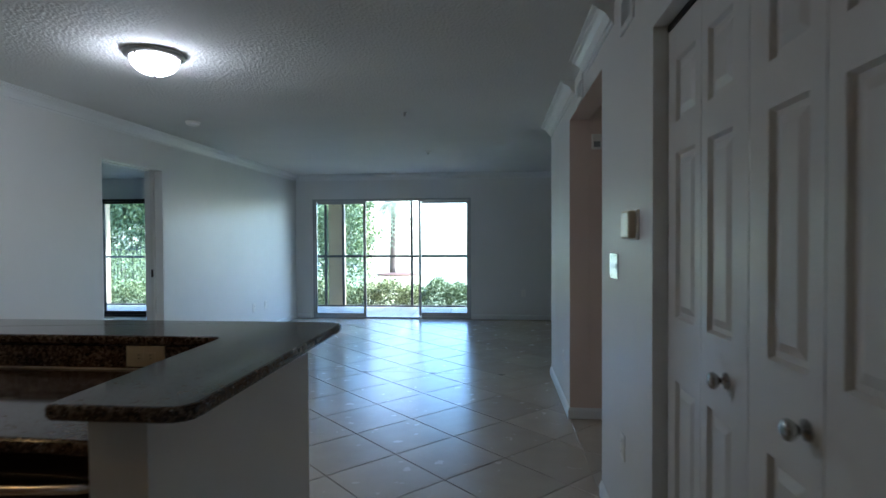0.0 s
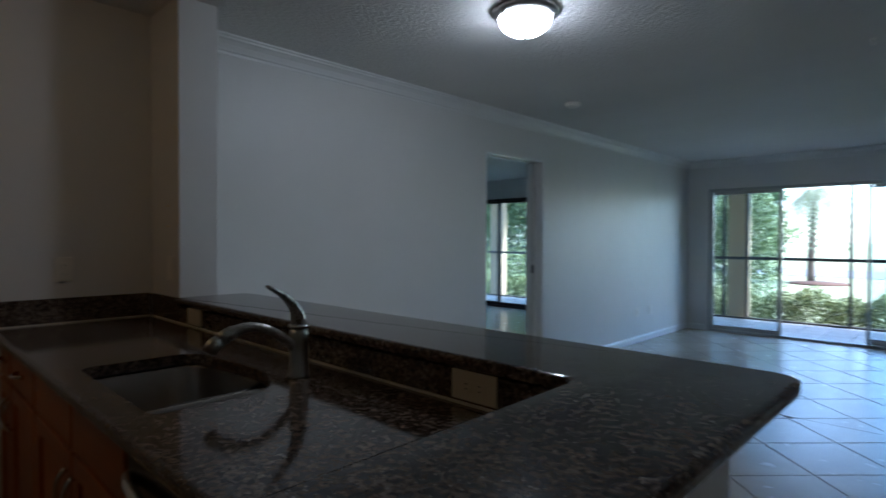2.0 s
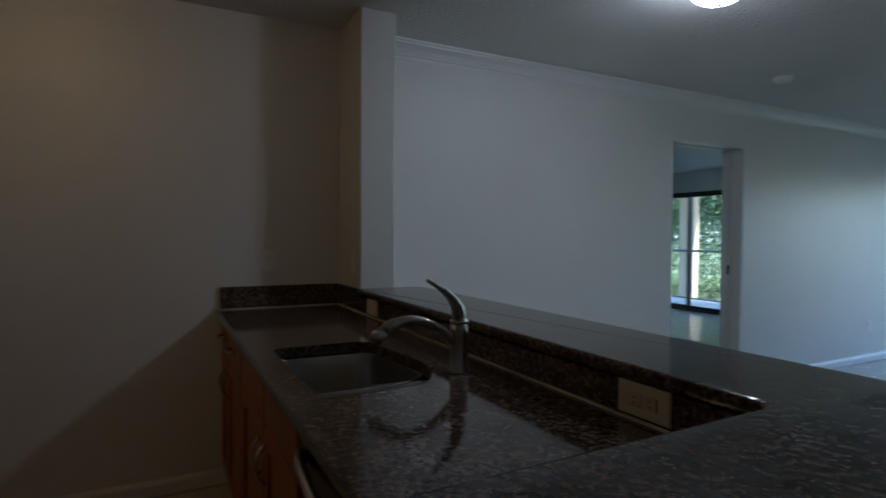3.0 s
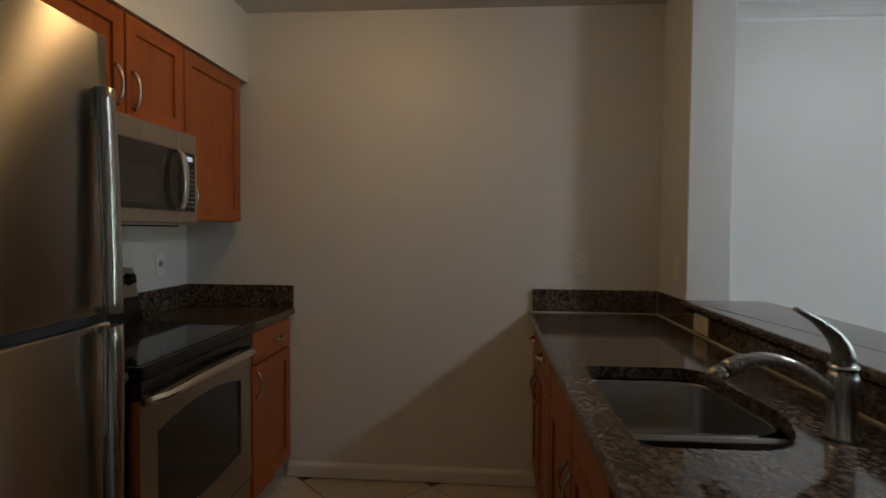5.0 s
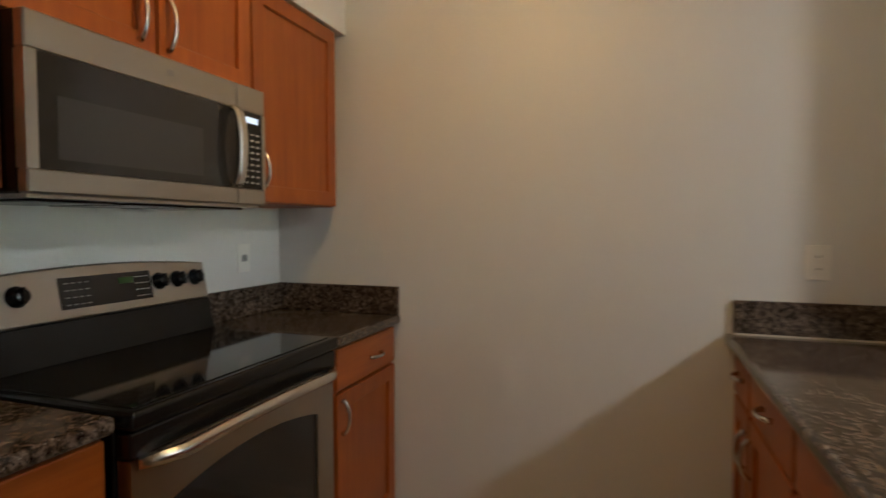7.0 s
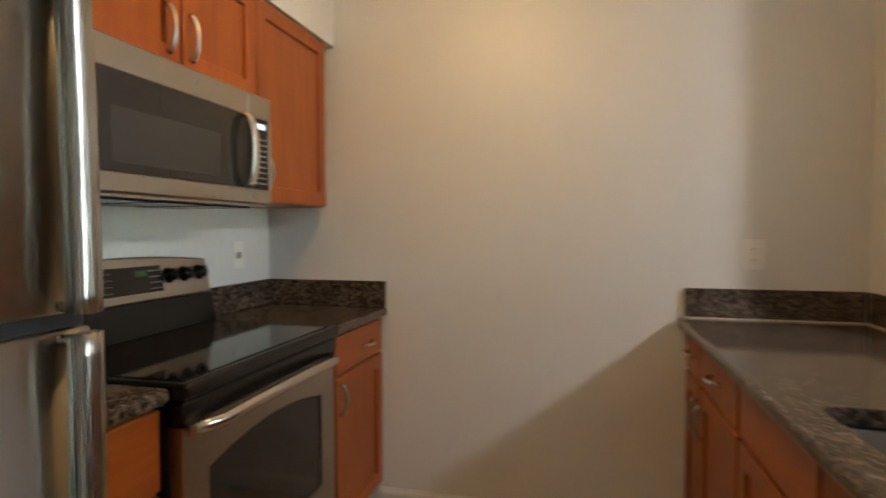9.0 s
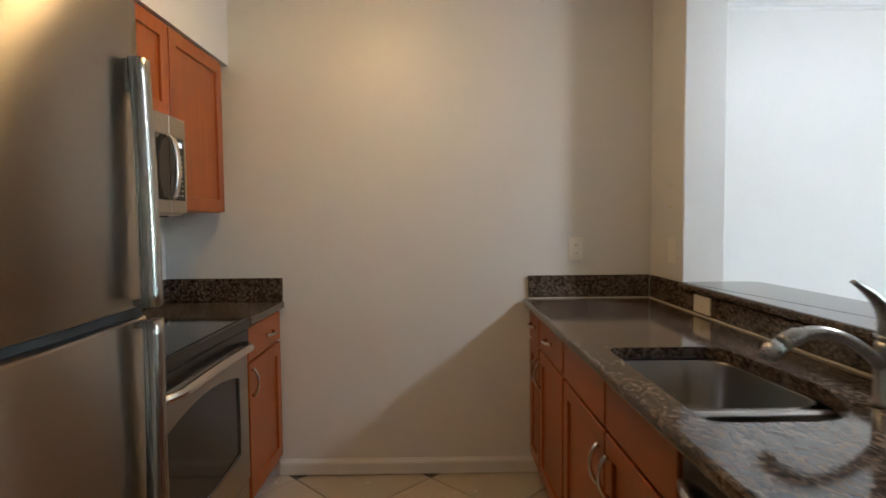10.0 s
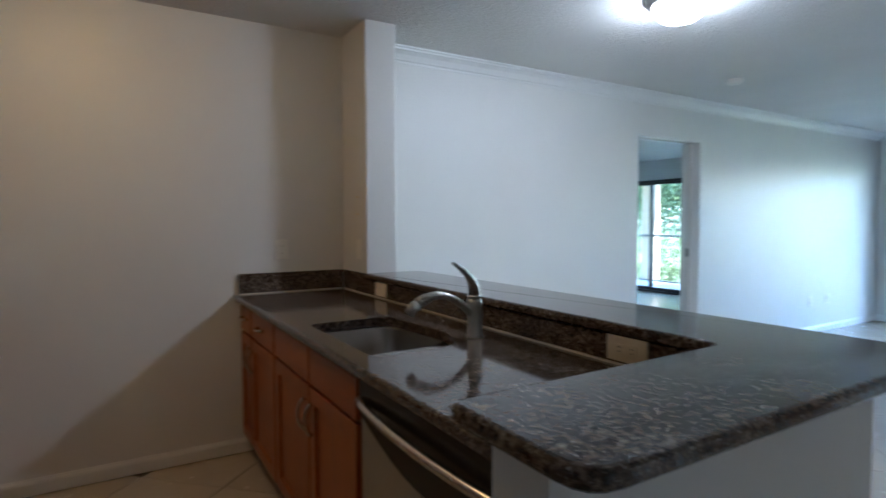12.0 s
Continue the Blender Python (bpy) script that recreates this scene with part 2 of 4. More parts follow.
def lathe(profile, center, n=40, smooth=True):
    """Turned shape: profile of (radius, z) about an upright axis."""
    bm = bmesh.new()
    rings = [[bm.verts.new((center[0] + r * math.cos(2 * math.pi * k / n), center[1] + r * math.sin(2 * math.pi * k / n), center[2] + z)) for k in range(n)] for r, z in profile]
    for a, c in zip(rings, rings[1:]):
        for k in range(n):
            bm.faces.new((a[k], a[(k + 1) % n], c[(k + 1) % n], c[k])).smooth = smooth
    bm.faces.new(rings[0])
    bm.faces.new(rings[-1])
    bmesh.ops.remove_doubles(bm, verts=bm.verts, dist=1e-5)
    bmesh.ops.recalc_face_normals(bm, faces=bm.faces)
    return bm


def thing(name, at, label, category, group=""):
    ob = new(name)
    ob.location = at
    return tagged(ob, label, category, group)


def base_of(ob):
    p = Vector((0, 0, 0))
    while ob is not None:
        p += ob.location
        ob = ob.parent
    return p


def part(name, bm, material, parent=None, label=""):
    if parent is not None:
        bmesh.ops.translate(bm, verts=bm.verts, vec=-base_of(parent))
    me = bpy.data.meshes.new(name)
    bm.to_mesh(me)
    bm.free()
    me.materials.append(material)
    ob = new(name, me)
    if parent is not None:
        ob.parent = parent
    return tagged(ob, label) if label else ob


def setting(name, bm, material, label="", category=""):
    return tagged(part(name, bm, material), label, category, kind="structure")


def solo(name, bm, material, label, category, group=""):
    return tagged(part(name, bm, material), label, category, group)


def rounded(pts, radii, n=5):
    """An outline with its corners rounded."""
    out = []
    for i, p in enumerate(pts):
        r = radii[i] if isinstance(radii, (list, tuple)) else radii
        p, a, c = Vector(p), Vector(pts[i - 1]), Vector(pts[(i + 1) % len(pts)])
        if r < 1e-4:
            out.append(tuple(p))
            continue
        a, c = p + (a - p).normalized() * r, p + (c - p).normalized() * r
        for k in range(n + 1):
            t = k / n
            out.append(tuple((1 - t) ** 2 * a + 2 * t * (1 - t) * p + t * t * c))
    return out


def slab_with_holes(outer, holes, z0, z1):
    bm = bmesh.new()
    edges = []
    for loop in (outer, *holes):
        vs = [bm.verts.new((x, y, z1)) for x, y in loop]
        edges += [bm.edges.new((vs[i], vs[(i + 1) % len(vs)])) for i in range(len(vs))]
    bmesh.ops.triangle_fill(bm, use_beauty=True, edges=edges)
    bmesh.ops.recalc_face_normals(bm, faces=bm.faces)
    r = bmesh.ops.extrude_face_region(bm, geom=list(bm.faces))
    bmesh.ops.translate(bm, verts=[e for e in r["geom"] if isinstance(e, bmesh.types.BMVert)], vec=(0, 0, z0 - z1))
    bmesh.ops.recalc_face_normals(bm, faces=bm.faces)
    return bm

# ---- the plan ----
XL, XR, YF, YK, CEILZ = -3.16, 0.825, 9.42, -0.488, 2.46
DOOR_Y0, DOOR_Y1, DOOR_Z = 4.705, 5.61, 2.095
HALL_Y0, HALL_Y1, HALL_Z = 3.13, 4.385, 2.245
CLOS_Y0, CLOS_Y1, CLOS_Z = 0.955, 2.205, 2.105
SD_X0, SD_X1, SD_Z = -2.87, -0.135, 2.05
BD_X0, BD_X1, BD_Z = -7.70, -4.95, 2.10


def wall(name, axis, lo, hi, c0, c1, openings=(), z1=CEILZ, material=WALL, label="", z0=0.0):
    """A wall along axis from lo to hi, between the faces c0 and c1, with openings (from, to, bottom, top)."""
    bm = bmesh.new()

    def piece(a, b_, lo_z, hi_z):
        if b_ - a > 1e-4 and hi_z - lo_z > 1e-4:
            if axis == "y":
                bx(bm, c0, c1, a, b_, lo_z, hi_z)
            else:
                bx(bm, a, b_, c0, c1, lo_z, hi_z)
    at = lo
    for a, b_, lo_z, hi_z in sorted(openings):
        piece(at, a, z0, z1)
        piece(a, b_, z0, lo_z)
        piece(a, b_, hi_z, z1)
        at = b_
    piece(at, hi, z0, z1)
    return setting(name, bm, material, label or "smooth painted off-white wall", "wall")


wall("wall_west", "y", -2.6, YF, XL - 0.20, XL, [(DOOR_Y0, DOOR_Y1, 0, DOOR_Z)], label="long pale painted wall with an open doorway")
wall("wall_north", "x", -8.2, 3.4, YF, YF + 0.18, [(SD_X0, SD_X1, 0, SD_Z), (BD_X0, BD_X1, 0, BD_Z)], label="pale painted outer wall with sliding glass doors", z1=CEILZ + 0.12)
wall("wall_east", "y", -2.6, 5.72, XR, XR + 0.14, [(CLOS_Y0, CLOS_Y1, 0, CLOS_Z), (HALL_Y0, HALL_Y1, 0, HALL_Z)], label="pale painted wall with a closet and a hall opening")
wall("wall_kitchen", "x", XL, -0.50, YK - 0.12, YK, label="painted kitchen wall behind the range")
wall("wall_entry", "y", -2.6, YK - 0.12, -0.62, -0.50)
wall("wall_south", "x", -3.36, 0.965, -2.72, -2.6)
wall("wall_alcove", "x", 0.965, 3.4, 5.58, 5.72)
wall("wall_far_east", "y", 5.72, YF, 3.28, 3.4)
# hall behind the opening, its warm light put into the wall colour
wall("wall_hall_north", "x", 0.968, 3.0, HALL_Y1 - 0.003, HALL_Y1 + 0.12, material=WARM_LIT, label="painted hall wall, warm light put into its colour")
# thin sheets carry the same painted warm light across the opening's return and header
setting("wall_hall_return", box(XR + 0.002, 0.967, HALL_Y1 - 0.003, HALL_Y1 - 0.0003, 0.087, HALL_Z - 0.002), WARM_LIT, "return of the hall opening, warm light put into its colour", "wall")
setting("wall_hall_header", box(XR + 0.002, 0.967, HALL_Y0 + 0.001, HALL_Y1 - 0.004, HALL_Z - 0.0035, HALL_Z - 0.0005), WARM_LIT, "underside of the hall opening, warm light put into its colour", "wall")
wall("wall_hall_south", "x", 0.965, 3.0, HALL_Y0 - 0.12, HALL_Y0 - 0.003, material=WARM_LIT, label="painted hall wall, warm light put into its colour")
wall("wall_hall_end", "y", HALL_Y0 - 0.12, HALL_Y1 + 0.12, 3.0, 3.12, material=WARM_LIT, label="painted hall wall, warm light put into its colour")
# closet behind the folding doors
wall("wall_closet_back", "y", CLOS_Y0 - 0.1, CLOS_Y1 + 0.1, 1.5, 1.6)
# room behind the doorway
wall("wall_bedroom_south", "x", -8.2, XL - 0.20, 3.3, 3.42)
wall("wall_bedroom_west", "y", 3.42, YF, -8.2, -8.08)
# wing wall at the end of the breakfast bar
setting("wall_wing", box(XL, -2.79, 1.99, 2.18, 0, CEILZ, 0.004, 1), WALL, "narrow painted wing wall beside the bar", "wall")
setting("wall_soffit", box(XL, -0.505, YK, -0.142, 2.0975, CEILZ), WALL, "white boxed soffit above the wall cabinets", "soffit")
setting("ceiling", box(-8.2, 3.4, -2.72, YF, CEILZ, CEILZ + 0.12), CEIL, "knockdown-textured off-white ceiling", "ceiling")

# breakfast bar walls
bm = box(XL, -0.44, 2.002, 2.215, 0, 1.001)
bx(bm, -0.57, -0.44, 1.25, 2.002, 0, 1.001)
setting("wall_bar", bm, WALL, "low painted bar wall", "wall")


# ---- trim ----
def run(name, pts, profile, material, label, category):
    """Trim carried along a line of corners; profile of (out, up), out to the right of the way."""
    bm = bmesh.new()
    P = [Vector((*p, 0)) for p in pts]
    rings = []
    for i, p in enumerate(P):
        d0 = (P[i] - P[i - 1]).normalized() if i else None
        d1 = (P[i + 1] - P[i]).normalized() if i + 1 < len(P) else None
        d0, d1 = d0 or d1, d1 or d0
        n0, n1 = Vector((d0.y, -d0.x, 0)), Vector((d1.y, -d1.x, 0))
        m = (n0 + n1) / (1 + n0.dot(n1))
        rings.append([bm.verts.new(p + m * o + Vector((0, 0, u))) for o, u in profile])
    for a, c in zip(rings, rings[1:]):
        for k in range(len(profile)):
            j = (k + 1) % len(profile)
            bm.faces.new((a[k], a[j], c[j], c[k]))
    bm.faces.new(rings[0])
    bm.faces.new(rings[-1][::-1])
    bmesh.ops.recalc_face_normals(bm, faces=bm.faces)
    return setting(name, bm, material, label, category)


BASE = [(0, 0.006), (0.014, 0.006), (0.014, 0.062), (0.011, 0.072), (0.006, 0.080), (0.004, 0.086), (0, 0.086)]
CROWN = [(0, CEILZ - 0.100), (0.006, CEILZ - 0.100), (0.008, CEILZ - 0.084), (0.016, CEILZ - 0.080), (0.020, CEILZ - 0.068), (0.030, CEILZ - 0.046), (0.048, CEILZ - 0.030), (0.060, CEILZ - 0.024), (0.062, CEILZ - 0.014), (0.074, CEILZ - 0.010), (0.076, CEILZ - 0.001), (0, CEILZ - 0.001)]
run("baseboard", [(XL, 2.183), (XL, DOOR_Y0)], BASE, TRIM, "white painted baseboard", "baseboard")
run("baseboard", [(XL, DOOR_Y1), (XL, YF), (SD_X0 - 0.03, YF)], BASE, TRIM, "white painted baseboard", "baseboard")
run("baseboard", [(SD_X1 + 0.03, YF), (3.28, YF), (3.28, 5.72), (XR, 5.72), (XR, HALL_Y1), (1.2, HALL_Y1), (3.0, HALL_Y1)], BASE, TRIM, "white painted baseboard", "baseboard")
run("baseboard", [(XR, HALL_Y0), (XR, CLOS_Y1 + 0.002)], BASE, TRIM, "white painted baseboard", "baseboard")
run("baseboard", [(XL, 0.07), (XL, 1.42)], BASE, WALL, "white painted baseboard in the kitchen", "baseboard")
run("crown_trim", [(XL, 2.183), (XL, YF), (3.28, YF)], CROWN, TRIM, "white painted crown moulding", "crown moulding")
WIDE = [(o * 1.3, u) for o, u in CROWN]
run("crown_trim", [(XR, 5.72), (XR, 4.10)], WIDE, TRIM, "short white crown moulding length", "crown moulding")
run("crown_trim", [(XR, 3.66), (XR, 2.84)], WIDE, TRIM, "short white crown moulding length", "crown moulding")

# ---- floors under the tiles ----
setting("floor", box(-3.36, 3.4, -2.72, YF + 0.18, -0.12, -0.004), GROUT, "diagonal pale ceramic tile floor with dark joints", "floor")
FLOOR = bpy.data.objects["floor"]
setting("floor_bedroom", box(-8.2, -3.362, 3.3, YF + 0.18, -0.12, -0.002), TILE, "pale tiled bedroom floor", "floor")


# ---- sliding glass doors ----
def slider(name, x0, x1, top, panels, label, metal=ALU):
    """A sliding door in the outer wall: frame, then panels of (from, to, depth)."""
    ob = tagged(new(name), label, "sliding door", kind="structure")
    ob.location = (x0, YF, 0)
    y = YF + 0.02
    bm = box(x0, x0 + 0.035, y, y + 0.13, 0.03, top - 0.04)
    bx(bm, x1 - 0.035, x1, y, y + 0.13, 0.03, top - 0.04)
    bx(bm, x0, x1, y, y + 0.13, top - 0.04, top)
    bx(bm, x0, x1, y, y + 0.13, 0, 0.03)
    part("door_frame", bm, metal, ob, "grey aluminium track frame")
    for a, c, d, low in panels:
        yy = y + 0.015 + d * 0.04
        bm = box(a, a + 0.038, yy, yy + 0.03, 0.032, top - 0.042, 0.003, 1)
        bx(bm, c - 0.045, c, yy, yy + 0.03, 0.032, top - 0.042, 0.003, 1)
        bx(bm, a + 0.045, c - 0.038, yy, yy + 0.03, top - 0.085, top - 0.042, 0.003, 1)
        bx(bm, a + 0.045, c - 0.038, yy, yy + 0.03, 0.032, 0.032 + low, 0.003, 1)
        p = part("sliding_panel", bm, metal, ob)
        g = part("pane", box(a + 0.04, c - 0.04, yy + 0.012, yy + 0.018, 0.07, top - 0.08), PANE, p, "clear glass")
        g.visible_shadow = False
    return ob


d1 = slider("door_1", SD_X0, SD_X1, SD_Z, [(-2.84, -1.94, 0, 0.055), (-1.03, -0.165, 1, 0.07)], "three-panel sliding glass door, middle panel slid open")
part("handle", box(-1.985, -1.955, YF + 0.005, YF + 0.035, 0.88, 1.08, 0.006), BRONZE, d1, "slim dark pull")
d2 = slider("door_2", BD_X0, BD_X1, BD_Z, [(-7.67, -6.75, 1, 0.06), (-6.80, -5.86, 0, 0.06), (-5.92, -4.98, 1, 0.06)], "sliding glass door of the bedroom", BRONZE)

# pocket doorway in the long wall
lin = box(XL - 0.197, XL - 0.003, DOOR_Y1 - 0.015, DOOR_Y1 - 0.0005, 0.008, DOOR_Z - 0.016)
bx(lin, XL - 0.197, XL - 0.003, DOOR_Y0 + 0.0005, DOOR_Y0 + 0.015, 0.008, DOOR_Z - 0.016)
bx(lin, XL - 0.197, XL - 0.125, DOOR_Y0 + 0.0005, DOOR_Y1 - 0.0005, DOOR_Z - 0.016, DOOR_Z - 0.0005)
bx(lin, XL - 0.075, XL - 0.003, DOOR_Y0 + 0.0005, DOOR_Y1 - 0.0005, DOOR_Z - 0.016, DOOR_Z - 0.0005)
setting("doorway_trim", lin, TRIM, "white lining of an open pocket doorway", "door frame")
pk = tagged(new("door_3"), "white pocket door pushed back into its wall", "door", kind="structure")
pk.location = (XL - 0.1, DOOR_Y1 - 0.02, 0)
part("door_leaf", box(XL - 0.118, XL - 0.082, DOOR_Y1 - 0.05, DOOR_Y1 - 0.0155, 0.015, DOOR_Z - 0.01, 0.002, 1), DOOR, pk)
part("door_latch", box(XL - 0.112, XL - 0.088, DOOR_Y1 - 0.056, DOOR_Y1 - 0.050, 0.98, 1.06, 0.002), BRONZE, pk, "dark metal edge latch")


# ---- folding closet doors ----
def recessed(bm, u0, u1, z0, z1, x, deep=0.012):
    """A raised field inside a sunk border, on a face that looks to -x."""
    a = [(u0, z0), (u1, z0), (u1, z1), (u0, z1)]

    def ring(inset, xx):
        return [bm.verts.new((xx, (u + inset if i in (0, 3) else u - inset), (z + inset if i < 2 else z - inset))) for i, (u, z) in enumerate(a)]
    rs = [ring(0, x), ring(0.008, x + deep), ring(0.022, x + deep), ring(0.045, x + 0.003)]
    for r0, r1 in zip(rs, rs[1:]):
        for k in range(4):
            bm.faces.new((r0[k], r0[(k + 1) % 4], r1[(k + 1) % 4], r1[k]))
    bm.faces.new(rs[-1])


def leaf_door(y0, y1, parent, s0, s1):
    """One leaf, with stiles s0 and s1 wide at y0 and y1."""
    x, z0, z1 = XR + 0.05, 0.012, CLOS_Z - 0.03
    bm = box(x, x + 0.034, y0, y0 + s0, z0, z1)
    bx(bm, x, x + 0.034, y1 - s1, y1, z0, z1)
    bands = [(z0, 0.20), (0.88, 1.092), (1.648, 1.752), (1.962, z1)]
    for a, c in bands:
        bx(bm, x, x + 0.034, y0 + s0, y1 - s1, a, c)
    for (a, c), (d, e) in zip(bands, bands[1:]):
        recessed(bm, y0 + s0, y1 - s1, c, d, x + 0.0005)
    bx(bm, x + 0.02, x + 0.03, y0 + s0, y1 - s1, 0.2, 1.962)
    return part("leaf", bm, DOOR, parent)


clos = tagged(new("door_4"), "white six-panel folding closet doors, closed", "closet door", kind="structure")
clos.location = (XR + 0.06, 1.5, 0)
w = (CLOS_Y1 - 0.015 - CLOS_Y0) / 4
for k in range(4):
    y1 = CLOS_Y1 - 0.013 - k * w
    lf = leaf_door(y1 - w + 0.004, y1, clos, *((0.048, 0.078), (0.092, 0.048), (0.055, 0.092), (0.078, 0.055))[k])
    if k in (1, 2):
        yk = (1.700, 1.325)[k - 1]
        prof = [(0.0, 0.0), (0.022, 0.0), (0.022, 0.004), (0.009, 0.009), (0.008, 0.018), (0.017, 0.024), (0.023, 0.034), (0.021, 0.042), (0.010, 0.047), (0.0, 0.048)]
        kb = lathe(prof, (0, 0, 0), 24)
        bmesh.ops.transform(kb, matrix=Matrix.Translation((XR + 0.05, yk, 0.985)) @ Euler((0, radians(-90), 0)).to_matrix().to_4x4(), verts=kb.verts)
        part("knob", kb, CHROME, lf, "round chrome knob")
bm = box(XR + 0.05, XR + 0.10, CLOS_Y0 + 0.001, CLOS_Y1 - 0.001, CLOS_Z - 0.022, CLOS_Z - 0.001)
part("track", bm, BLACK, clos, "dark overhead track")


# ---- kitchen: worktops ----
CT = 0.915
sink_hole = rounded([(-2.045, 1.418), (-1.405, 1.418), (-1.405, 1.700), (-1.560, 1.812), (-2.045, 1.765)], [0.05, 0.05, 0.07, 0.14, 0.07], 6)
bm = slab_with_holes([(XL + 0.001, 1.335), (-0.592, 1.335), (-0.592, 1.998), (XL + 0.001, 1.998)], [sink_hole], CT - 0.036, CT)
es = [e for e in bm.edges if all(abs(v_.co.y - 1.335) < 1e-4 for v_ in e.verts) and abs(e.verts[0].co.z - e.verts[1].co.z) < 1e-5]
bmesh.ops.bevel(bm, geom=es, offset=0.012, segments=3, profile=0.5, affect="EDGES")
wt = thing("worktop", (-1.9, 1.66, CT - 0.036), "polished brown speckled granite worktop with a sink cut-out", "countertop")
part("slab", bm, GRANITE, wt)
bm = box(XL + 0.001, XL + 0.021, 1.357, 1.978, CT + 0.0005, 1.033, 0.003, 1)
part("upstand", bm, GRANITE, wt)
part("upstand", box(XL + 0.022, -2.787, 1.979, 1.989, CT + 0.0005, 1.033, 0.003, 1), GRANITE, wt)
part("upstand", box(-2.786, -0.592, 1.980, 2.001, CT + 0.0005, 0.998, 0.002, 1), GRANITE, wt)
bar = rounded([(-2.785, 1.966), (-0.660, 1.966), (-0.640, 1.205), (-0.325, 1.205), (-0.325, 2.330), (-2.785, 2.330)], [0.004, 0.03, 0.03, 0.065, 0.07, 0.08], 4)
solo("bar_top", prism(bar, 1.0015, 1.035, 0.012, 3), GRANITE, "raised L-shaped granite bar top with a rounded edge", "bar top")
bm = box(XL + 0.0215, XL + 0.027, 1.357, 1.976, CT + 0.0005, CT + 0.006)
part("caulk_bead", bm, CAULK, wt, "cream caulk line")
bm = box(XL + 0.0275, -0.594, 1.9735, 1.9795, CT + 0.0005, CT + 0.006)
part("caulk_bead", bm, CAULK, wt, "cream caulk line")
wt = thing("worktop", (-2.9, -0.19, CT - 0.036), "short brown granite worktop beside the range", "countertop")
part("slab", box(XL + 0.001, -2.648, YK + 0.001, 0.112, CT - 0.036, CT, 0.010, 3), GRANITE, wt)
part("upstand", box(XL + 0.001, XL + 0.021, YK + 0.022, 0.105, CT + 0.0005, 1.033, 0.003, 1), GRANITE, wt)
part("upstand", box(XL + 0.001, -2.645, YK + 0.001, YK + 0.021, CT + 0.0005, 1.033, 0.003, 1), GRANITE, wt)
wt = thing("worktop", (-1.65, -0.2, CT - 0.036), "small brown granite worktop between range and refrigerator", "countertop")
part("slab", box(-1.842, -1.425, YK + 0.001, 0.080, CT - 0.036, CT, 0.010, 3), GRANITE, wt)
part("upstand", box(-1.842, -1.425, YK + 0.001, YK + 0.021, CT + 0.0005, 1.033, 0.003, 1), GRANITE, wt)


# ---- cabinets ----
UPR = Matrix(((1, 0, 0, 0), (0, 0, -1, 0), (0, 1, 0, 0), (0, 0, 0, 1)))


def shaker(x0, x1, z0, z1, y, s, parent, fw=0.058):
    """A framed door in the plane y; s = 1 where it faces +y, -1 where it faces -y."""
    bm = slab_with_holes([(x0, z0), (x1, z0), (x1, z1), (x0, z1)], [[(x0 + fw, z0 + fw), (x1 - fw, z0 + fw), (x1 - fw, z1 - fw), (x0 + fw, z1 - fw)]], 0.0, 0.020)
    edge = [e_ for e_ in bm.edges if len(e_.link_faces) == 2 and e_.calc_face_angle(0) > 1]
    bmesh.ops.bevel(bm, geom=edge, offset=0.0018, segments=1, affect="EDGES")
    bmesh.ops.transform(bm, matrix=Matrix.Translation((0, y + (0.020 if s > 0 else 0), 0)) @ UPR, verts=bm.verts)
    bmesh.ops.recalc_face_normals(bm, faces=bm.faces)
    d = part("door", bm, WOOD_V, parent)
    a, c_ = sorted((y + 0.002 * s, y + 0.009 * s))
    part("panel", box(x0 + fw - 0.0005, x1 - fw + 0.0005, a, c_, z0 + fw - 0.0005, z1 - fw + 0.0005), WOOD_V, d)
    return d


def slab_front(x0, x1, z0, z1, y, s, parent):
    return part("drawer", box(x0, x1, y, y + 0.020 * s, z0, z1, 0.004, 2), WOOD_H, parent)


def pull(cx, cz, y, s, upright, parent, length=0.118):
    """A bowed pull with flared feet."""
    pts, rad = [], []
    for k in range(17):
        u = k / 16
        o = s * (0.004 + 0.026 * math.sin(math.pi * u) ** 0.6)
        d = (u - 0.5) * length
        pts.append((cx, y + o, cz + d) if upright else (cx + d, y + o, cz))
        rad.append(0.0052 + 0.0018 * abs(math.cos(math.pi * u)) + (0.002 if k in (0, 16) else 0))
    part("handle", tube(pts, rad, 10), SATIN, parent, "bowed satin nickel handle")


def carcass(name, x0, x1, y0, y1, z0, z1, label, kick=0):
    ob = thing(name, ((x0 + x1) / 2, (y0 + y1) / 2, 0 if kick else z0), label, "cabinet")
    bm = box(x0, x1, y0, y1, z0 + (0.10 if kick else 0), z1, 0.0015, 1)
    part("body", bm, WOOD_V, ob)
    if kick:
        ky0, ky1 = (y0 + 0.07, y1) if kick < 0 else (y0, y1 - 0.07)
        part("toe_kick", box(x0 + 0.002, x1 - 0.002, ky0, ky1, 0.004, 0.0995), WOOD_H, ob)
    return ob


FY = 1.385
c = carcass("base_cabinet", XL + 0.015, -2.402, FY, 1.975, 0, CT - 0.0375, "cherry-stained base cabinet with two drawers and two doors", -1)
for x0, x1, hx in ((-3.14, -2.892, -2.922), (-2.872, -2.412, -2.842)):
    dr = slab_front(x0, x1, 0.725, 0.858, FY, -1, c)
    pull((x0 + x1) / 2, 0.80, FY - 0.02, -1, False, dr, 0.10)
    dd = shaker(x0, x1, 0.125, 0.712, FY, -1, c)
    pull(hx, 0.60, FY - 0.02, -1, True, dd)
c = carcass("sink_cabinet", -2.398, -1.410, FY, 1.975, 0, CT - 0.30, "cherry-stained sink cabinet with two doors", -1)
part("face_frame", box(-2.398, -1.410, FY, FY + 0.02, CT - 0.2995, CT - 0.0375), WOOD_H, c)
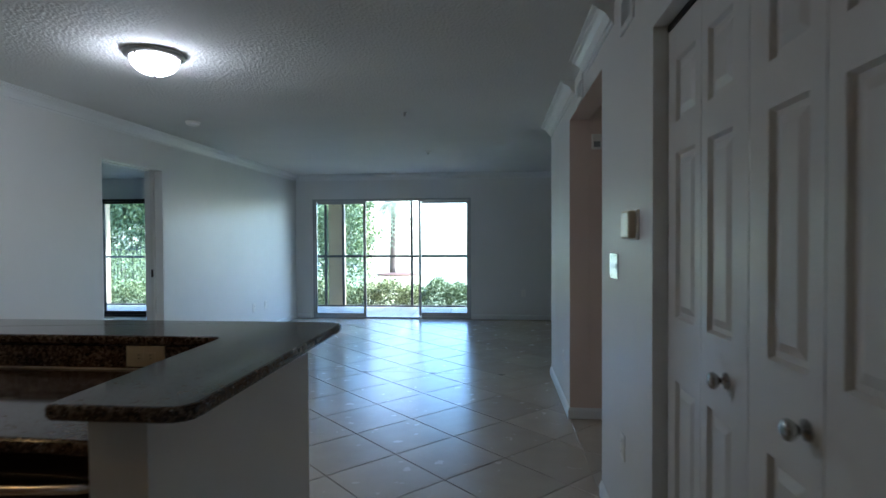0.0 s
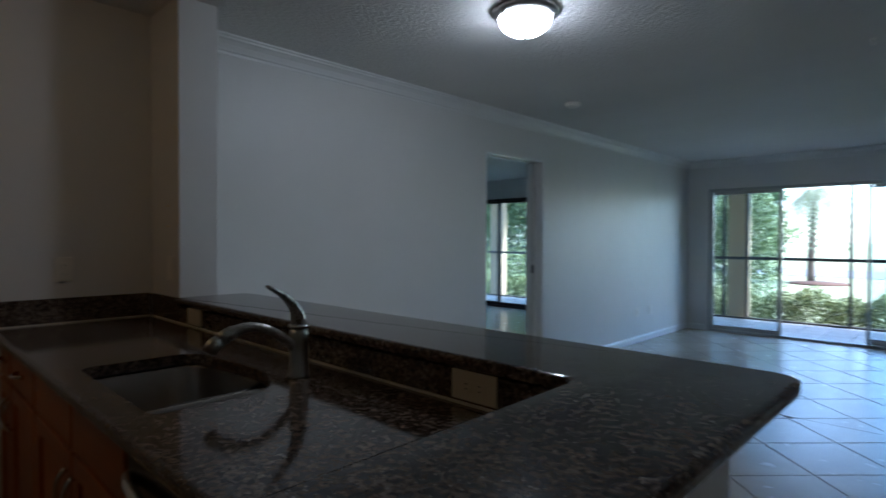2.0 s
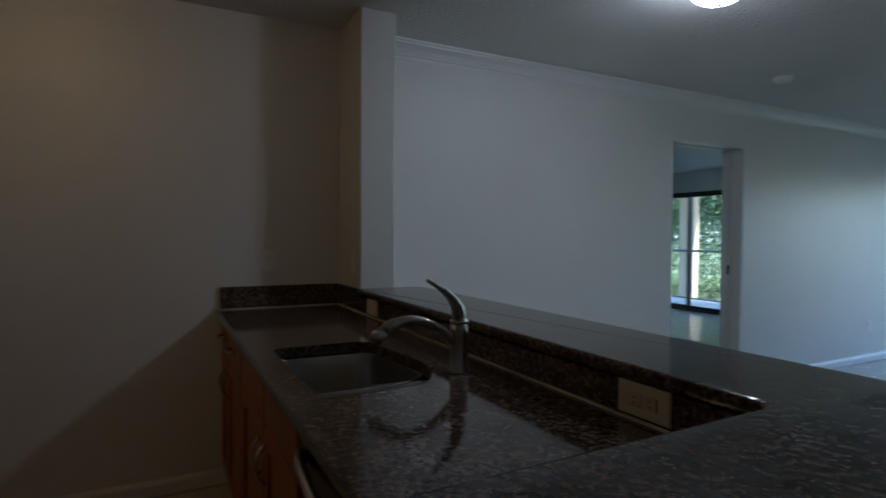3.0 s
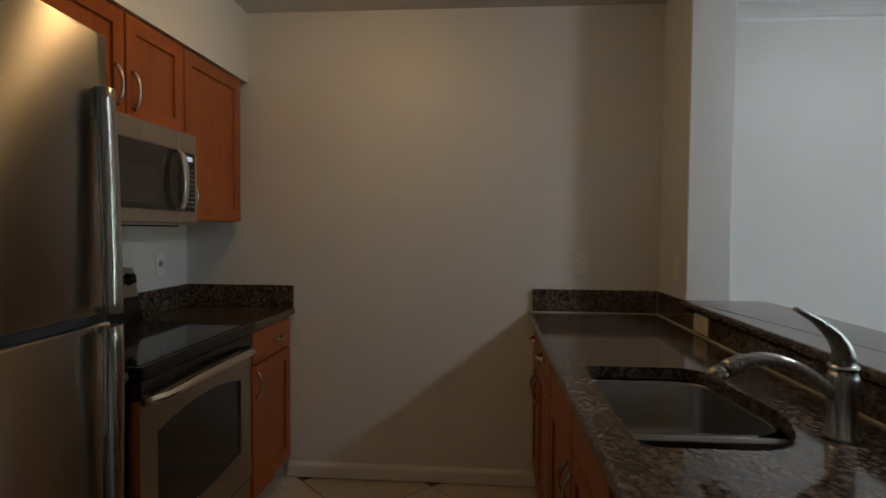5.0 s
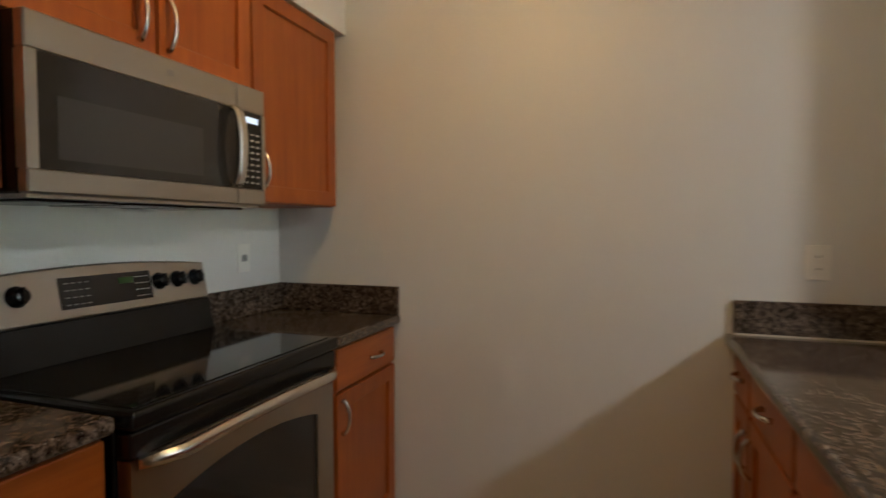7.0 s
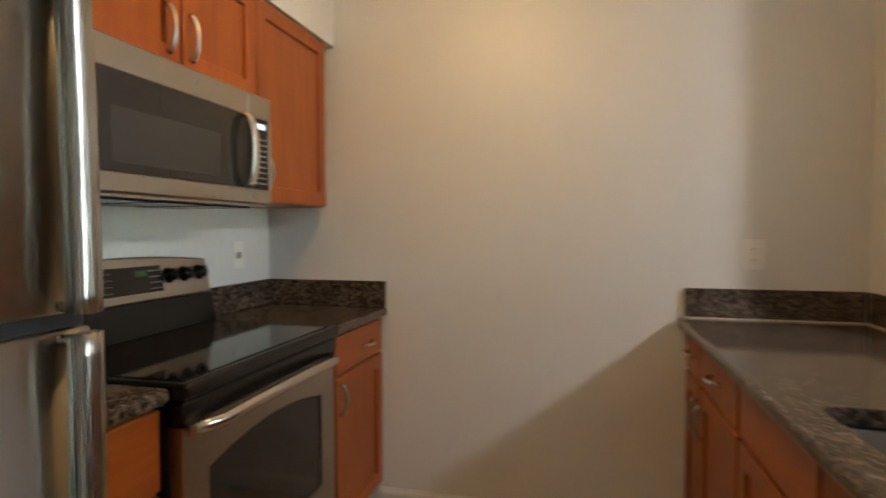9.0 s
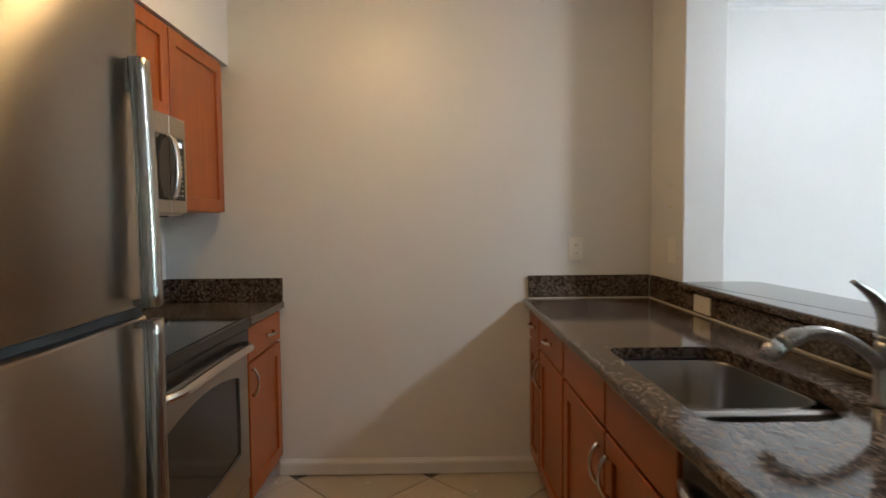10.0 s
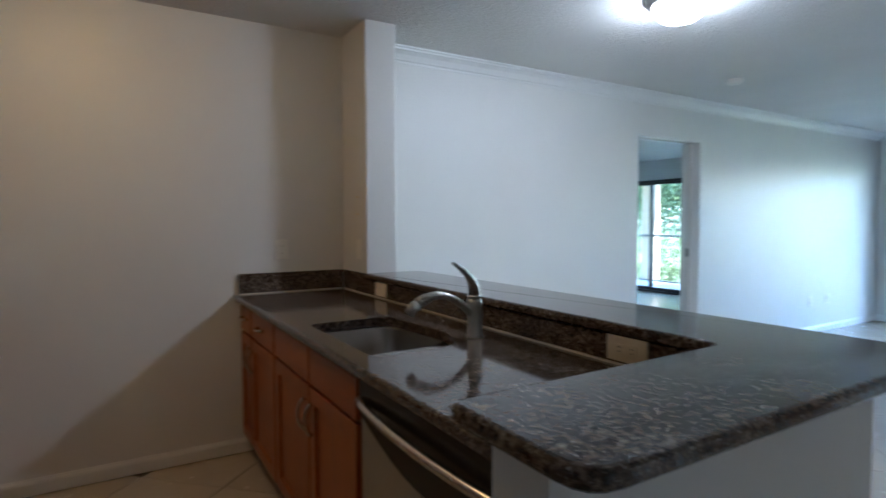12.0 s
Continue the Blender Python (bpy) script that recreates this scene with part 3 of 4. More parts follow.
for x0, x1, hx in ((-2.388, -1.893, -1.928), (-1.878, -1.420, -1.843)):
    slab_front(x0, x1, 0.725, 0.858, FY, -1, c)
    dd = shaker(x0, x1, 0.125, 0.712, FY, -1, c)
    pull(hx, 0.60, FY - 0.02, -1, True, dd)

LY = 0.072
c = carcass("base_cabinet", XL + 0.015, -2.652, YK + 0.004, LY, 0, CT - 0.0375, "cherry-stained base cabinet with one drawer and one door", 1)
dr = slab_front(-3.135, -2.665, 0.725, 0.868, LY, 1, c)
pull(-2.95, 0.79, LY + 0.02, 1, False, dr, 0.10)
dd = shaker(-3.135, -2.665, 0.125, 0.712, LY, 1, c)
pull(-2.695, 0.63, LY + 0.02, 1, True, dd)
c = carcass("base_cabinet", -1.838, -1.425, YK + 0.004, LY - 0.03, 0, CT - 0.0375, "narrow cherry-stained drawer cabinet beside the refrigerator", 1)
for z0, z1 in ((0.685, 0.868), (0.42, 0.672), (0.125, 0.407)):
    dr = slab_front(-1.830, -1.437, z0, z1, LY - 0.03, 1, c)
    pull(-1.60, (z0 + z1) / 2 + 0.01, LY - 0.01, 1, False, dr, 0.13)

UY, UT = -0.172, 2.0965
c = carcass("wall_cabinet", -3.090, -2.560, YK + 0.002, UY, 1.364, UT, "cherry-stained wall cabinet with one framed door")
dd = shaker(-3.088, -2.566, 1.368, UT - 0.008, UY, 1, c)
pull(-2.604, 1.475, UY + 0.02, 1, True, dd)
c = carcass("wall_cabinet", -2.557, -1.800, YK + 0.002, UY, 1.718, UT, "short cherry-stained wall cabinet above the microwave")
for x0, x1, hx in ((-2.554, -2.187, -2.216), (-2.177, -1.803, -2.124)):
    dd = shaker(x0, x1, 1.722, UT - 0.008, UY, 1, c)
    pull(hx, 1.822, UY + 0.02, 1, True, dd, 0.135)
c = carcass("wall_cabinet", -1.797, -1.42, YK + 0.002, UY, 1.358, UT, "cherry-stained wall cabinet beside the refrigerator")
dd = shaker(-1.795, -1.424, 1.362, UT - 0.008, UY, 1, c)
pull(-1.765, 1.46, UY + 0.02, 1, True, dd)

# ---- microwave ----
MX0, MX1, MY, MZ0, MZ1 = -2.533, -1.799, -0.086, 1.340, 1.714
mw = thing("microwave", ((MX0 + MX1) / 2, -0.3, MZ0), "stainless over-range microwave with a dark window", "microwave")
part("body", box(MX0, MX1, YK + 0.003, MY - 0.03, MZ0 + 0.012, MZ1 - 0.001, 0.003, 1), BLACK, mw)
XD = -2.402
fr = box(XD, MX1, MY - 0.030, MY, MZ0 + 0.295, MZ1 - 0.002, 0.004, 1)
bx(fr, XD, MX1, MY - 0.030, MY, MZ0 + 0.012, MZ0 + 0.062, 0.004, 1)
bx(fr, MX1 - 0.024, MX1, MY - 0.030, MY, MZ0 + 0.062, MZ0 + 0.295)
md = part("door", fr, STEEL, mw, "brushed steel door frame")
part("window", box(XD, MX1 - 0.023, MY - 0.028, MY - 0.002, MZ0 + 0.061, MZ0 + 0.296), WINDOW, md, "dark glass window")
part("window_screen", box(XD + 0.135, MX1 - 0.064, MY - 0.0025, MY - 0.0012, MZ0 + 0.084, MZ0 + 0.214), MESHWIN, md, "perforated window screen")
fr = box(MX0, XD - 0.002, MY - 0.030, MY, MZ0 + 0.295, MZ1 - 0.002, 0.004, 1)
bx(fr, MX0, XD - 0.002, MY - 0.030, MY, MZ0 + 0.012, MZ0 + 0.062, 0.004, 1)
bx(fr, MX0, MX0 + 0.016, MY - 0.030, MY, MZ0 + 0.062, MZ0 + 0.295)
part("control_surround", fr, STEEL, mw)
kp = part("control_panel", box(MX0 + 0.016, XD - 0.002, MY - 0.028, MY - 0.001, MZ0 + 0.062, MZ0 + 0.295), BLACK, mw, "black keypad")
part("display", box(MX0 + 0.034, MX0 + 0.092, MY - 0.001, MY, MZ0 + 0.262, MZ0 + 0.280), LCD, kp, "lit clock display")
bm = bmesh.new()
for r in range(9):
    for q in range(3):
        x = MX0 + 0.036 + q * 0.026
        z = MZ0 + 0.080 + r * 0.0185
        bx(bm, x - 0.007, x + 0.007, MY - 0.001, MY - 0.0004, z - 0.003, z + 0.003)
tagged(part("keys", bm, GREY, kp, "rows of pale key marks"), kind="stuff")
bm = bmesh.new()
rows_ = []
for k in range(17):
    u = k / 16
    o = MY + 0.010 + 0.030 * math.sin(math.pi * u) ** 0.45
    z = MZ0 + 0.060 + 0.238 * u
    rows_.append([bm.verts.new((XD + 0.020 + a_, o + b_, z)) for a_, b_ in ((-0.017, -0.006), (-0.017, 0.003), (-0.010, 0.006), (0.010, 0.006), (0.017, 0.003), (0.017, -0.006))])
for a, c_ in zip(rows_, rows_[1:]):
    for k in range(6):
        bm.faces.new((a[k], a[(k + 1) % 6], c_[(k + 1) % 6], c_[k])).smooth = True
bm.faces.new(rows_[0])
bm.faces.new(rows_[-1])
bmesh.ops.recalc_face_normals(bm, faces=bm.faces)
part("handle", bm, SATIN, md, "upright bowed flat steel handle")
for z in (MZ0 + 0.062, MZ0 + 0.290):
    part("handle_foot", box(XD + 0.006, XD + 0.034, MY - 0.001, MY + 0.014, z - 0.003, z + 0.009, 0.002, 1), SATIN, md)
part("badge", box(-2.166, -2.146, MY, MY + 0.0015, MZ0 + 0.328, MZ0 + 0.343, 0.0005, 1), GREY, md, "small round maker's badge")
bm = box(MX0 + 0.01, MX1 - 0.01, YK + 0.02, MY - 0.02, MZ0 + 0.004, MZ0 + 0.0118)
part("base_plate", bm, STEEL, mw)
for a, c_ in ((MX0 + 0.05, MX0 + 0.24), (MX0 + 0.28, MX1 - 0.28), (MX1 - 0.24, MX1 - 0.05)):
    part("filter", box(a, c_, YK + 0.06, MY - 0.05, MZ0 - 0.002, MZ0 + 0.0038, 0.001, 1), BLACK, mw, "dark grease filter")

# ---- range ----
RX0, RX1 = -2.634, -1.850
rg = thing("range", ((RX0 + RX1) / 2, -0.2, 0), "stainless and black electric range with a smooth glass cooktop", "range")
part("body", box(RX0, RX1, YK + 0.02, 0.060, 0.03, 0.878, 0.003, 1), BLACK, rg)
part("cooktop", box(RX0 - 0.003, RX1 + 0.003, YK + 0.085, 0.115, 0.880, 0.921, 0.010, 3), BLACK, rg, "black enamel cooktop rim")
part("cooktop_glass", box(RX0 + 0.02, RX1 - 0.02, YK + 0.11, 0.090, 0.9212, 0.9235, 0.001, 1), GLASSTOP, rg, "glossy black glass surface")
bm = box(RX0, RX1, 0.061, 0.105, 0.822, 0.878, 0.006, 2)
part("vent_trim", bm, BLACK, rg)
# oven door with an arched window
dz0, dz1 = 0.245, 0.818
ax0, ax1 = RX0 + 0.100, RX1 - 0.095


def arch(x0, x1, z0, z1, rise, low, n=14):
    top = [(x0 + (x1 - x0) * k / n, z1 + rise * (1 - (2 * k / n - 1) ** 2)) for k in range(n + 1)]
    bot = [(x1 - (x1 - x0) * k / n, z0 - low * (1 - (2 * k / n - 1) ** 2)) for k in range(n + 1)]
    return top + bot


hole = arch(ax0, ax1, 0.385, 0.695, 0.040, 0.02)
bm = slab_with_holes([(RX0 + 0.006, dz0), (RX1 - 0.006, dz0), (RX1 - 0.006, dz1), (RX0 + 0.006, dz1)], [hole], 0.0, 0.036)
bmesh.ops.transform(bm, matrix=Matrix.Translation((0, 0.098, 0)) @ UPR, verts=bm.verts)
bmesh.ops.recalc_face_normals(bm, faces=bm.faces)
od = part("oven_door", bm, STEEL, rg, "brushed steel oven door")
part("oven_window", prism(arch(ax0 - 0.01, ax1 + 0.01, 0.375, 0.705, 0.040, 0.02), -0.090, -0.066, 0, 1, UPR @ Matrix.Identity(4)), WINDOW, od, "dark arched oven window")
pts = []
for k in range(21):
    u = k / 20
    pts.append((RX0 + 0.02 + (RX1 - RX0 - 0.04) * u, 0.100 + 0.040 * min(1, math.sin(math.pi * u) * 3.2) ** 0.7 + 0.010 * math.sin(math.pi * u), 0.812 + 0.012 * math.sin(math.pi * u)))
part("door_handle", tube(pts, 0.0165, 14), SATIN, od, "long rounded steel bar handle")
part("drawer", box(RX0 + 0.006, RX1 - 0.006, 0.061, 0.095, 0.075, 0.236, 0.006, 2), STEEL, rg, "steel storage drawer")
part("plinth", box(RX0 + 0.02, RX1 - 0.02, YK + 0.06, 0.05, 0.004, 0.0295), BLACK, rg)
# backguard, tilted back, with an arched top
tilt = Matrix.Translation((0, YK + 0.100, 0.922)) @ Euler((radians(12), 0, 0)).to_matrix().to_4x4() @ UPR
n = 16
outline = [(RX0, 0.112), (RX1, 0.112)] + [(RX1 - (RX1 - RX0) * k / n, 0.240 + 0.022 * (1 - (2 * k / n - 1) ** 2)) for k in range(n + 1)]
bg = part("control_panel", prism(outline, 0.0, 0.055, 0.006, 2, tilt), STEEL, rg, "arched brushed steel control panel")
part("backguard", prism([(RX0, 0.0), (RX1, 0.0), (RX1, 0.111), (RX0, 0.111)], 0.0, 0.058, 0.003, 1, tilt), BLACK, rg, "black lower backguard")


def on_panel(x0, x1, v0, v1, d0, d1):
    return prism([(x0, v0), (x1, v0), (x1, v1), (x0, v1)], -d1, -d0, 0, 1, tilt)


cp = part("display_panel", on_panel(-2.396, -2.100, 0.140, 0.228, 0.0, 0.003), GLASSTOP, bg, "black touch panel")
part("display", on_panel(-2.331, -2.281, 0.195, 0.214, 0.003, 0.004), LED, cp, "green clock display")
bm = bmesh.new()
for r in range(4):
    for x in (-2.120, -2.140, -2.160, -2.180, -2.344, -2.362, -2.380):
        me_ = on_panel(x - 0.006, x + 0.006, 0.150 + r * 0.02, 0.153 + r * 0.02, 0.003, 0.0036)
        tmp = bpy.data.meshes.new("tmp")
        me_.to_mesh(tmp)
        me_.free()
        bm.from_mesh(tmp)
        bpy.data.meshes.remove(tmp)
tagged(part("key_marks", bm, GREY, cp, "rows of pale key marks"), kind="stuff")
for x in (-2.582, -2.504, -2.429, -1.991):
    kb = lathe([(0.0, 0.0), (0.028, 0.0), (0.028, 0.004), (0.022, 0.006), (0.020, 0.026), (0.016, 0.030), (0.0, 0.030)], (0, 0, 0), 24)
    bx(kb, -0.005, 0.005, -0.021, 0.021, 0.028, 0.036, 0.002, 1)
    bmesh.ops.transform(kb, matrix=tilt @ Matrix.Translation((x, 0.190, 0)) @ Euler((math.pi, 0, 0)).to_matrix().to_4x4(), verts=kb.verts)
    part("knob", kb, BLACK, bg, "black control knob")

# ---- refrigerator ----
GX0, GX1, GY = -1.405, -0.628, 0.290
fg = thing("refrigerator", ((GX0 + GX1) / 2, -0.1, 0), "stainless top-freezer refrigerator with bowed doors", "refrigerator")
part("body", box(GX0 + 0.004, GX1 - 0.004, YK + 0.02, GY - 0.004, 0.035, 1.708, 0.006, 2), PEWTER, fg, "grey cabinet sides")
part("grille", box(GX0 + 0.01, GX1 - 0.01, YK + 0.05, GY - 0.02, 0.006, 0.034), BLACK, fg)
n = 24
front = [(GX0 + (GX1 - GX0) * k / n, GY + 0.045 + 0.016 * (1 - (2 * k / n - 1) ** 2)) for k in range(n + 1)]
outline = [(GX1, GY), (GX0, GY)] + front


def bowed(z0, z1):
    bm = prism(outline, z0, z1, 0.005, 2)
    for f in bm.faces:
        f.smooth = abs(f.normal.z) < 0.3 and f.normal.y > 0.5
    return bm


fz = part("freezer_door", bowed(1.160, 1.726), FRIDGE, fg, "bowed brushed steel freezer door")
fd = part("fridge_door", bowed(0.050, 1.140), FRIDGE, fg, "bowed brushed steel refrigerator door")
part("seal", box(GX0 + 0.006, GX1 - 0.006, GY - 0.0035, GY + 0.040, 1.1405, 1.1595), RUBBER, fg, "dark gap between the doors")
for dr, lo, hi in ((fz, 1.162, 1.612), (fd, 0.58, 1.137)):
    flip = dr is fz
    m = 20
    hx = GX0 + 0.034
    rows_ = []
    bm = bmesh.new()
    for k in range(m + 1):
        u = k / m
        z = lo + (hi - lo) * u
        q = u if flip else 1 - u
        o = GY + 0.078 - 0.010 * q ** 1.8
        h = 0.012
        wdt = 0.019
        rows_.append([bm.verts.new((hx + a, o + b_, z)) for a, b_ in ((-wdt, -h), (-wdt, h * 0.5), (-wdt * 0.6, h), (wdt * 0.6, h), (wdt, h * 0.5), (wdt, -h))])
    for a, c_ in zip(rows_, rows_[1:]):
        for k in range(6):
            bm.faces.new((a[k], a[(k + 1) % 6], c_[(k + 1) % 6], c_[k])).smooth = True
    bm.faces.new(rows_[0])
    bm.faces.new(rows_[-1])
    bmesh.ops.recalc_face_normals(bm, faces=bm.faces)
    hd = part("handle", bm, NICKEL, dr, "long bowed steel handle")
    thick, thin = (hi - 0.062, hi - 0.002), (lo + 0.002, lo + 0.014)
    if not flip:
        thick, thin = (lo + 0.002, lo + 0.062), (hi - 0.014, hi - 0.002)
    part("bracket", box(hx - 0.018, hx + 0.019, GY + 0.044, GY + 0.064, *thick, 0.005, 2), NICKEL, dr, "broad handle foot")
    part("bracket", box(hx - 0.017, hx + 0.017, GY + 0.044, GY + 0.070, *thin, 0.003, 1), NICKEL, dr, "thin handle foot")

# ---- dishwasher ----
dw = thing("dishwasher", (-1.13, 1.65, 0), "stainless dishwasher with a black control band", "dishwasher")
part("tub", box(-1.405, -0.612, 1.42, 1.96, 0.09, CT - 0.0375), BLACK, dw)
part("toe_kick", box(-1.400, -0.617, 1.45, 1.96, 0.004, 0.0895), BLACK, dw)
part("door", box(-1.403, -0.612, 1.374, 1.4185, 0.105, 0.870, 0.006, 2), STEEL, dw, "brushed steel door")
n = 14
band = [(-0.612, 0.872), (-1.403, 0.872)] + [(-1.403 + 0.791 * k / n, 0.752 - 0.085 * math.sin(math.pi * k / n)) for k in range(n + 1)]
part("control_band", prism(band, -1.419, -1.369, 0.003, 1, UPR), BLACK, dw, "black control band")
pts = [(-1.392 + 0.762 * k / 16, 1.366 - 0.030 * math.sin(math.pi * k / 16) ** 0.5, 0.800 - 0.006 * math.sin(math.pi * k / 16)) for k in range(17)]
part("handle", tube(pts, 0.013, 12), SATIN, dw, "bowed steel handle")

# ---- sink ----
sk = thing("sink", (-1.72, 1.60, CT - 0.25), "stainless double-bowl undermount sink", "sink")


def bowl(outline_, z_top, depth, name):
    bm = bmesh.new()
    cx = sum(p[0] for p in outline_) / len(outline_)
    cy = sum(p[1] for p in outline_) / len(outline_)
    rings = []
    for shrink, z in ((1.0, 0), (0.985, -0.01), (0.96, -depth + 0.05), (0.93, -depth + 0.02), (0.86, -depth + 0.004), (0.70, -depth), (0.12, -depth - 0.006)):
        rings.append([bm.verts.new((cx + (x - cx) * shrink, cy + (y - cy) * shrink, z_top + z)) for x, y in outline_])
    for a, c_ in zip(rings, rings[1:]):
        for k in range(len(a)):
            bm.faces.new((a[k], a[(k + 1) % len(a)], c_[(k + 1) % len(a)], c_[k])).smooth = True
    bm.faces.new(rings[-1])
    outer = [bm.verts.new((cx + (x - cx) * 1.0, cy + (y - cy) * 1.0, z_top - depth - 0.012)) for x, y in outline_]
    bm.faces.new(outer)
    for k in range(len(outer)):
        bm.faces.new((rings[0][k], rings[0][(k + 1) % len(outer)], outer[(k + 1) % len(outer)], outer[k]))
    bmesh.ops.recalc_face_normals(bm, faces=bm.faces)
    return part(name, bm, SINK, sk)


zt = CT - 0.037
bowl(rounded([(-2.052, 1.412), (-1.5905, 1.412), (-1.5905, 1.815), (-2.052, 1.775)], [0.08, 0.06, 0.12, 0.10], 6), zt, 0.19, "main_bowl")
bowl(rounded([(-1.5615, 1.412), (-1.395, 1.412), (-1.395, 1.715), (-1.5615, 1.815)], [0.03, 0.05, 0.06, 0.03], 6), zt, 0.15, "small_bowl")
part("divider", box(-1.590, -1.562, 1.420, 1.795, zt - 0.05, zt - 0.002, 0.010, 3), SINK, sk, "rounded steel divider")
part("drain", lathe([(0, 0.0), (0.045, 0.0), (0.045, 0.004), (0.030, 0.004), (0.026, 0.002), (0, 0.002)], (-1.83, 1.60, zt - 0.195), 24), CHROME, sk, "round metal strainer")

# ---- faucet ----
FX, FYY = -1.487, 1.842
fc = thing("faucet", (FX, FYY, CT), "brushed nickel single-lever kitchen faucet", "faucet")
part("base", lathe([(0, 0), (0.031, 0), (0.031, 0.006), (0.027, 0.012), (0.026, 0.10), (0.027, 0.125), (0.024, 0.14), (0, 0.14)], (FX, FYY, CT + 0.0005), 28), NICKEL, fc)
part("collar", lathe([(0, 0), (0.0272, 0), (0.0272, 0.010), (0, 0.010)], (FX, FYY, CT + 0.142), 28), CHROME, fc, "bright ring")
dirv = Vector((0.0, -0.25, 0)).normalized()
pts, rad = [], []
for k in range(21):
    u = k / 20
    r = 0.015 + 0.215 * u
    h = 0.075 + 0.085 * math.sin(math.pi * (u * 0.72 + 0.04)) ** 0.9
    p = Vector((FX, FYY, CT)) + dirv * r
    pts.append((p.x, p.y, CT + h))
    rad.append(0.015 - 0.003 * math.sin(math.pi * min(1, u * 1.3)) + (0.004 if u > 0.8 else 0))
part("spout", tube(pts, rad, 14), NICKEL, fc, "low arched pull-out spout")
e = Vector(pts[-1])
part("spray_head", tube([e, e + dirv * 0.018 + Vector((0, 0, -0.012)), e + dirv * 0.030 + Vector((0, 0, -0.030))], [0.0175, 0.020, 0.018], 14), NICKEL, fc, "rounded spray head")
pts, rad = [], []
for k in range(15):
    u = k / 14
    pts.append((FX + 0.070 * u ** 1.8, FYY - 0.135 * u ** 1.7, CT + 0.152 + 0.122 * u ** 0.75))
    rad.append(0.017 * (1 - u) ** 1.0 + 0.0055)
part("lever", tube(pts, rad, 14, None, 0.8), NICKEL, fc, "swept-up lever handle")


# ---- wall plates ----
def plate(name, center, facing, w_, h_, label, material=PLATE, slots=2, slot_mat=None, across=False, deep=0.006):
    """A cover plate on a wall; facing names the way it looks."""
    ob = thing(name, center, label, "outlet" if "outlet" in name else "switch")

    def put(u0, u1, v0, v1, d0, d1, bev=0.0):
        cx, cy, cz = center
        if facing == "+x":
            return box(cx + d0, cx + d1, cy + u0, cy + u1, cz + v0, cz + v1, bev)
        if facing == "-x":
            return box(cx - d1, cx - d0, cy + u0, cy + u1, cz + v0, cz + v1, bev)
        if facing == "+y":
            return box(cx + u0, cx + u1, cy + d0, cy + d1, cz + v0, cz + v1, bev)
        return box(cx + u0, cx + u1, cy - d1, cy - d0, cz + v0, cz + v1, bev)
    part("cover", put(-w_ / 2, w_ / 2, -h_ / 2, h_ / 2, 0.0005, deep, 0.002), material, ob)
    for k in range(slots):
        o = (k - (slots - 1) / 2) * (0.042 if slots > 1 else 0)
        a, c_ = (o, 0) if across else (0, o)
        f = part("socket" if "outlet" in name else "rocker", put(a - 0.016, a + 0.016, c_ - 0.014, c_ + 0.014, deep, deep + 0.003, 0.0015), slot_mat or material, ob)
        if "outlet" in name:
            for s_ in (-0.006, 0.006):
                if across:
                    part("slot", put(a - 0.004, a + 0.004, s_ - 0.001, s_ + 0.001, deep + 0.003, deep + 0.0034), RUBBER, f)
                else:
                    part("slot", put(a + s_ - 0.001, a + s_ + 0.001, c_ - 0.004, c_ + 0.004, deep + 0.003, deep + 0.0034), RUBBER, f)
    return ob


plate("wall_outlet", (XL, 1.605, 1.166), "+x", 0.072, 0.116, "cream duplex outlet on the kitchen wall")
plate("wall_outlet", (-2.913, YK, 1.155), "+y", 0.072, 0.116, "white outlet above the short worktop", PLATE, 1, GREY)
plate("wall_outlet", (-2.577, 1.980, 0.963), "-y", 0.140, 0.072, "almond outlet set in the granite upstand", ALMOND, 1, None, True)
plate("wall_outlet", (-0.932, 1.980, 0.963), "-y", 0.140, 0.072, "almond double outlet set sideways in the granite upstand", ALMOND, 2, None, True)
plate("light_switch", (-2.895, 1.990, 1.168), "-y", 0.072, 0.116, "cream switch plate on the wing wall", PLATE, 1)
plate("wall_outlet", (XL, 7.72, 0.39), "+x", 0.072, 0.116, "white outlet low on the long wall")
plate("wall_outlet", (XL, 8.12, 0.39), "+x", 0.072, 0.116, "white outlet low on the long wall")
plate("wall_outlet", (0.735, YF, 0.447), "-y", 0.072, 0.116, "white outlet low on the outer wall")
plate("light_switch", (XR, 2.825, 1.232), "-x", 0.165, 0.118, "polished steel three-gang switch plate", CHROME, 3, CHROME, True)
plate("wall_outlet", (XR, 2.648, 0.45), "-x", 0.072, 0.116, "white outlet low beside the closet")
plate("wall_outlet", (XR, 4.74, 0.39), "-x", 0.072, 0.116, "white outlet low beside the hall opening")
for z in (1.368, 1.468):
    solo("wall_bracket", box(-2.935, -2.90, 1.984, 1.9895, z, z + 0.009, 0.001, 1), ALMOND, "small leftover screw bracket on the wing wall", "bracket", "brackets on the wing wall")
ch = thing("door_chime", (1.02, HALL_Y1 - 0.003, 2.03), "small white door chime high on the hall wall", "door chime")
part("case", box(0.985, 1.055, HALL_Y1 - 0.038, HALL_Y1 - 0.0035, 2.02, 2.13, 0.005, 2), PLATE, ch)
part("grille", box(0.997, 1.043, HALL_Y1 - 0.0395, HALL_Y1 - 0.0382, 2.035, 2.075), GREY, ch)
th = thing("thermostat", (XR, 2.455, 1.416), "beige thermostat with a curved cover", "thermostat")
part("back_plate", box(XR - 0.010, XR - 0.0005, 2.380, 2.530, 1.355, 1.475, 0.003), PLATE, th)
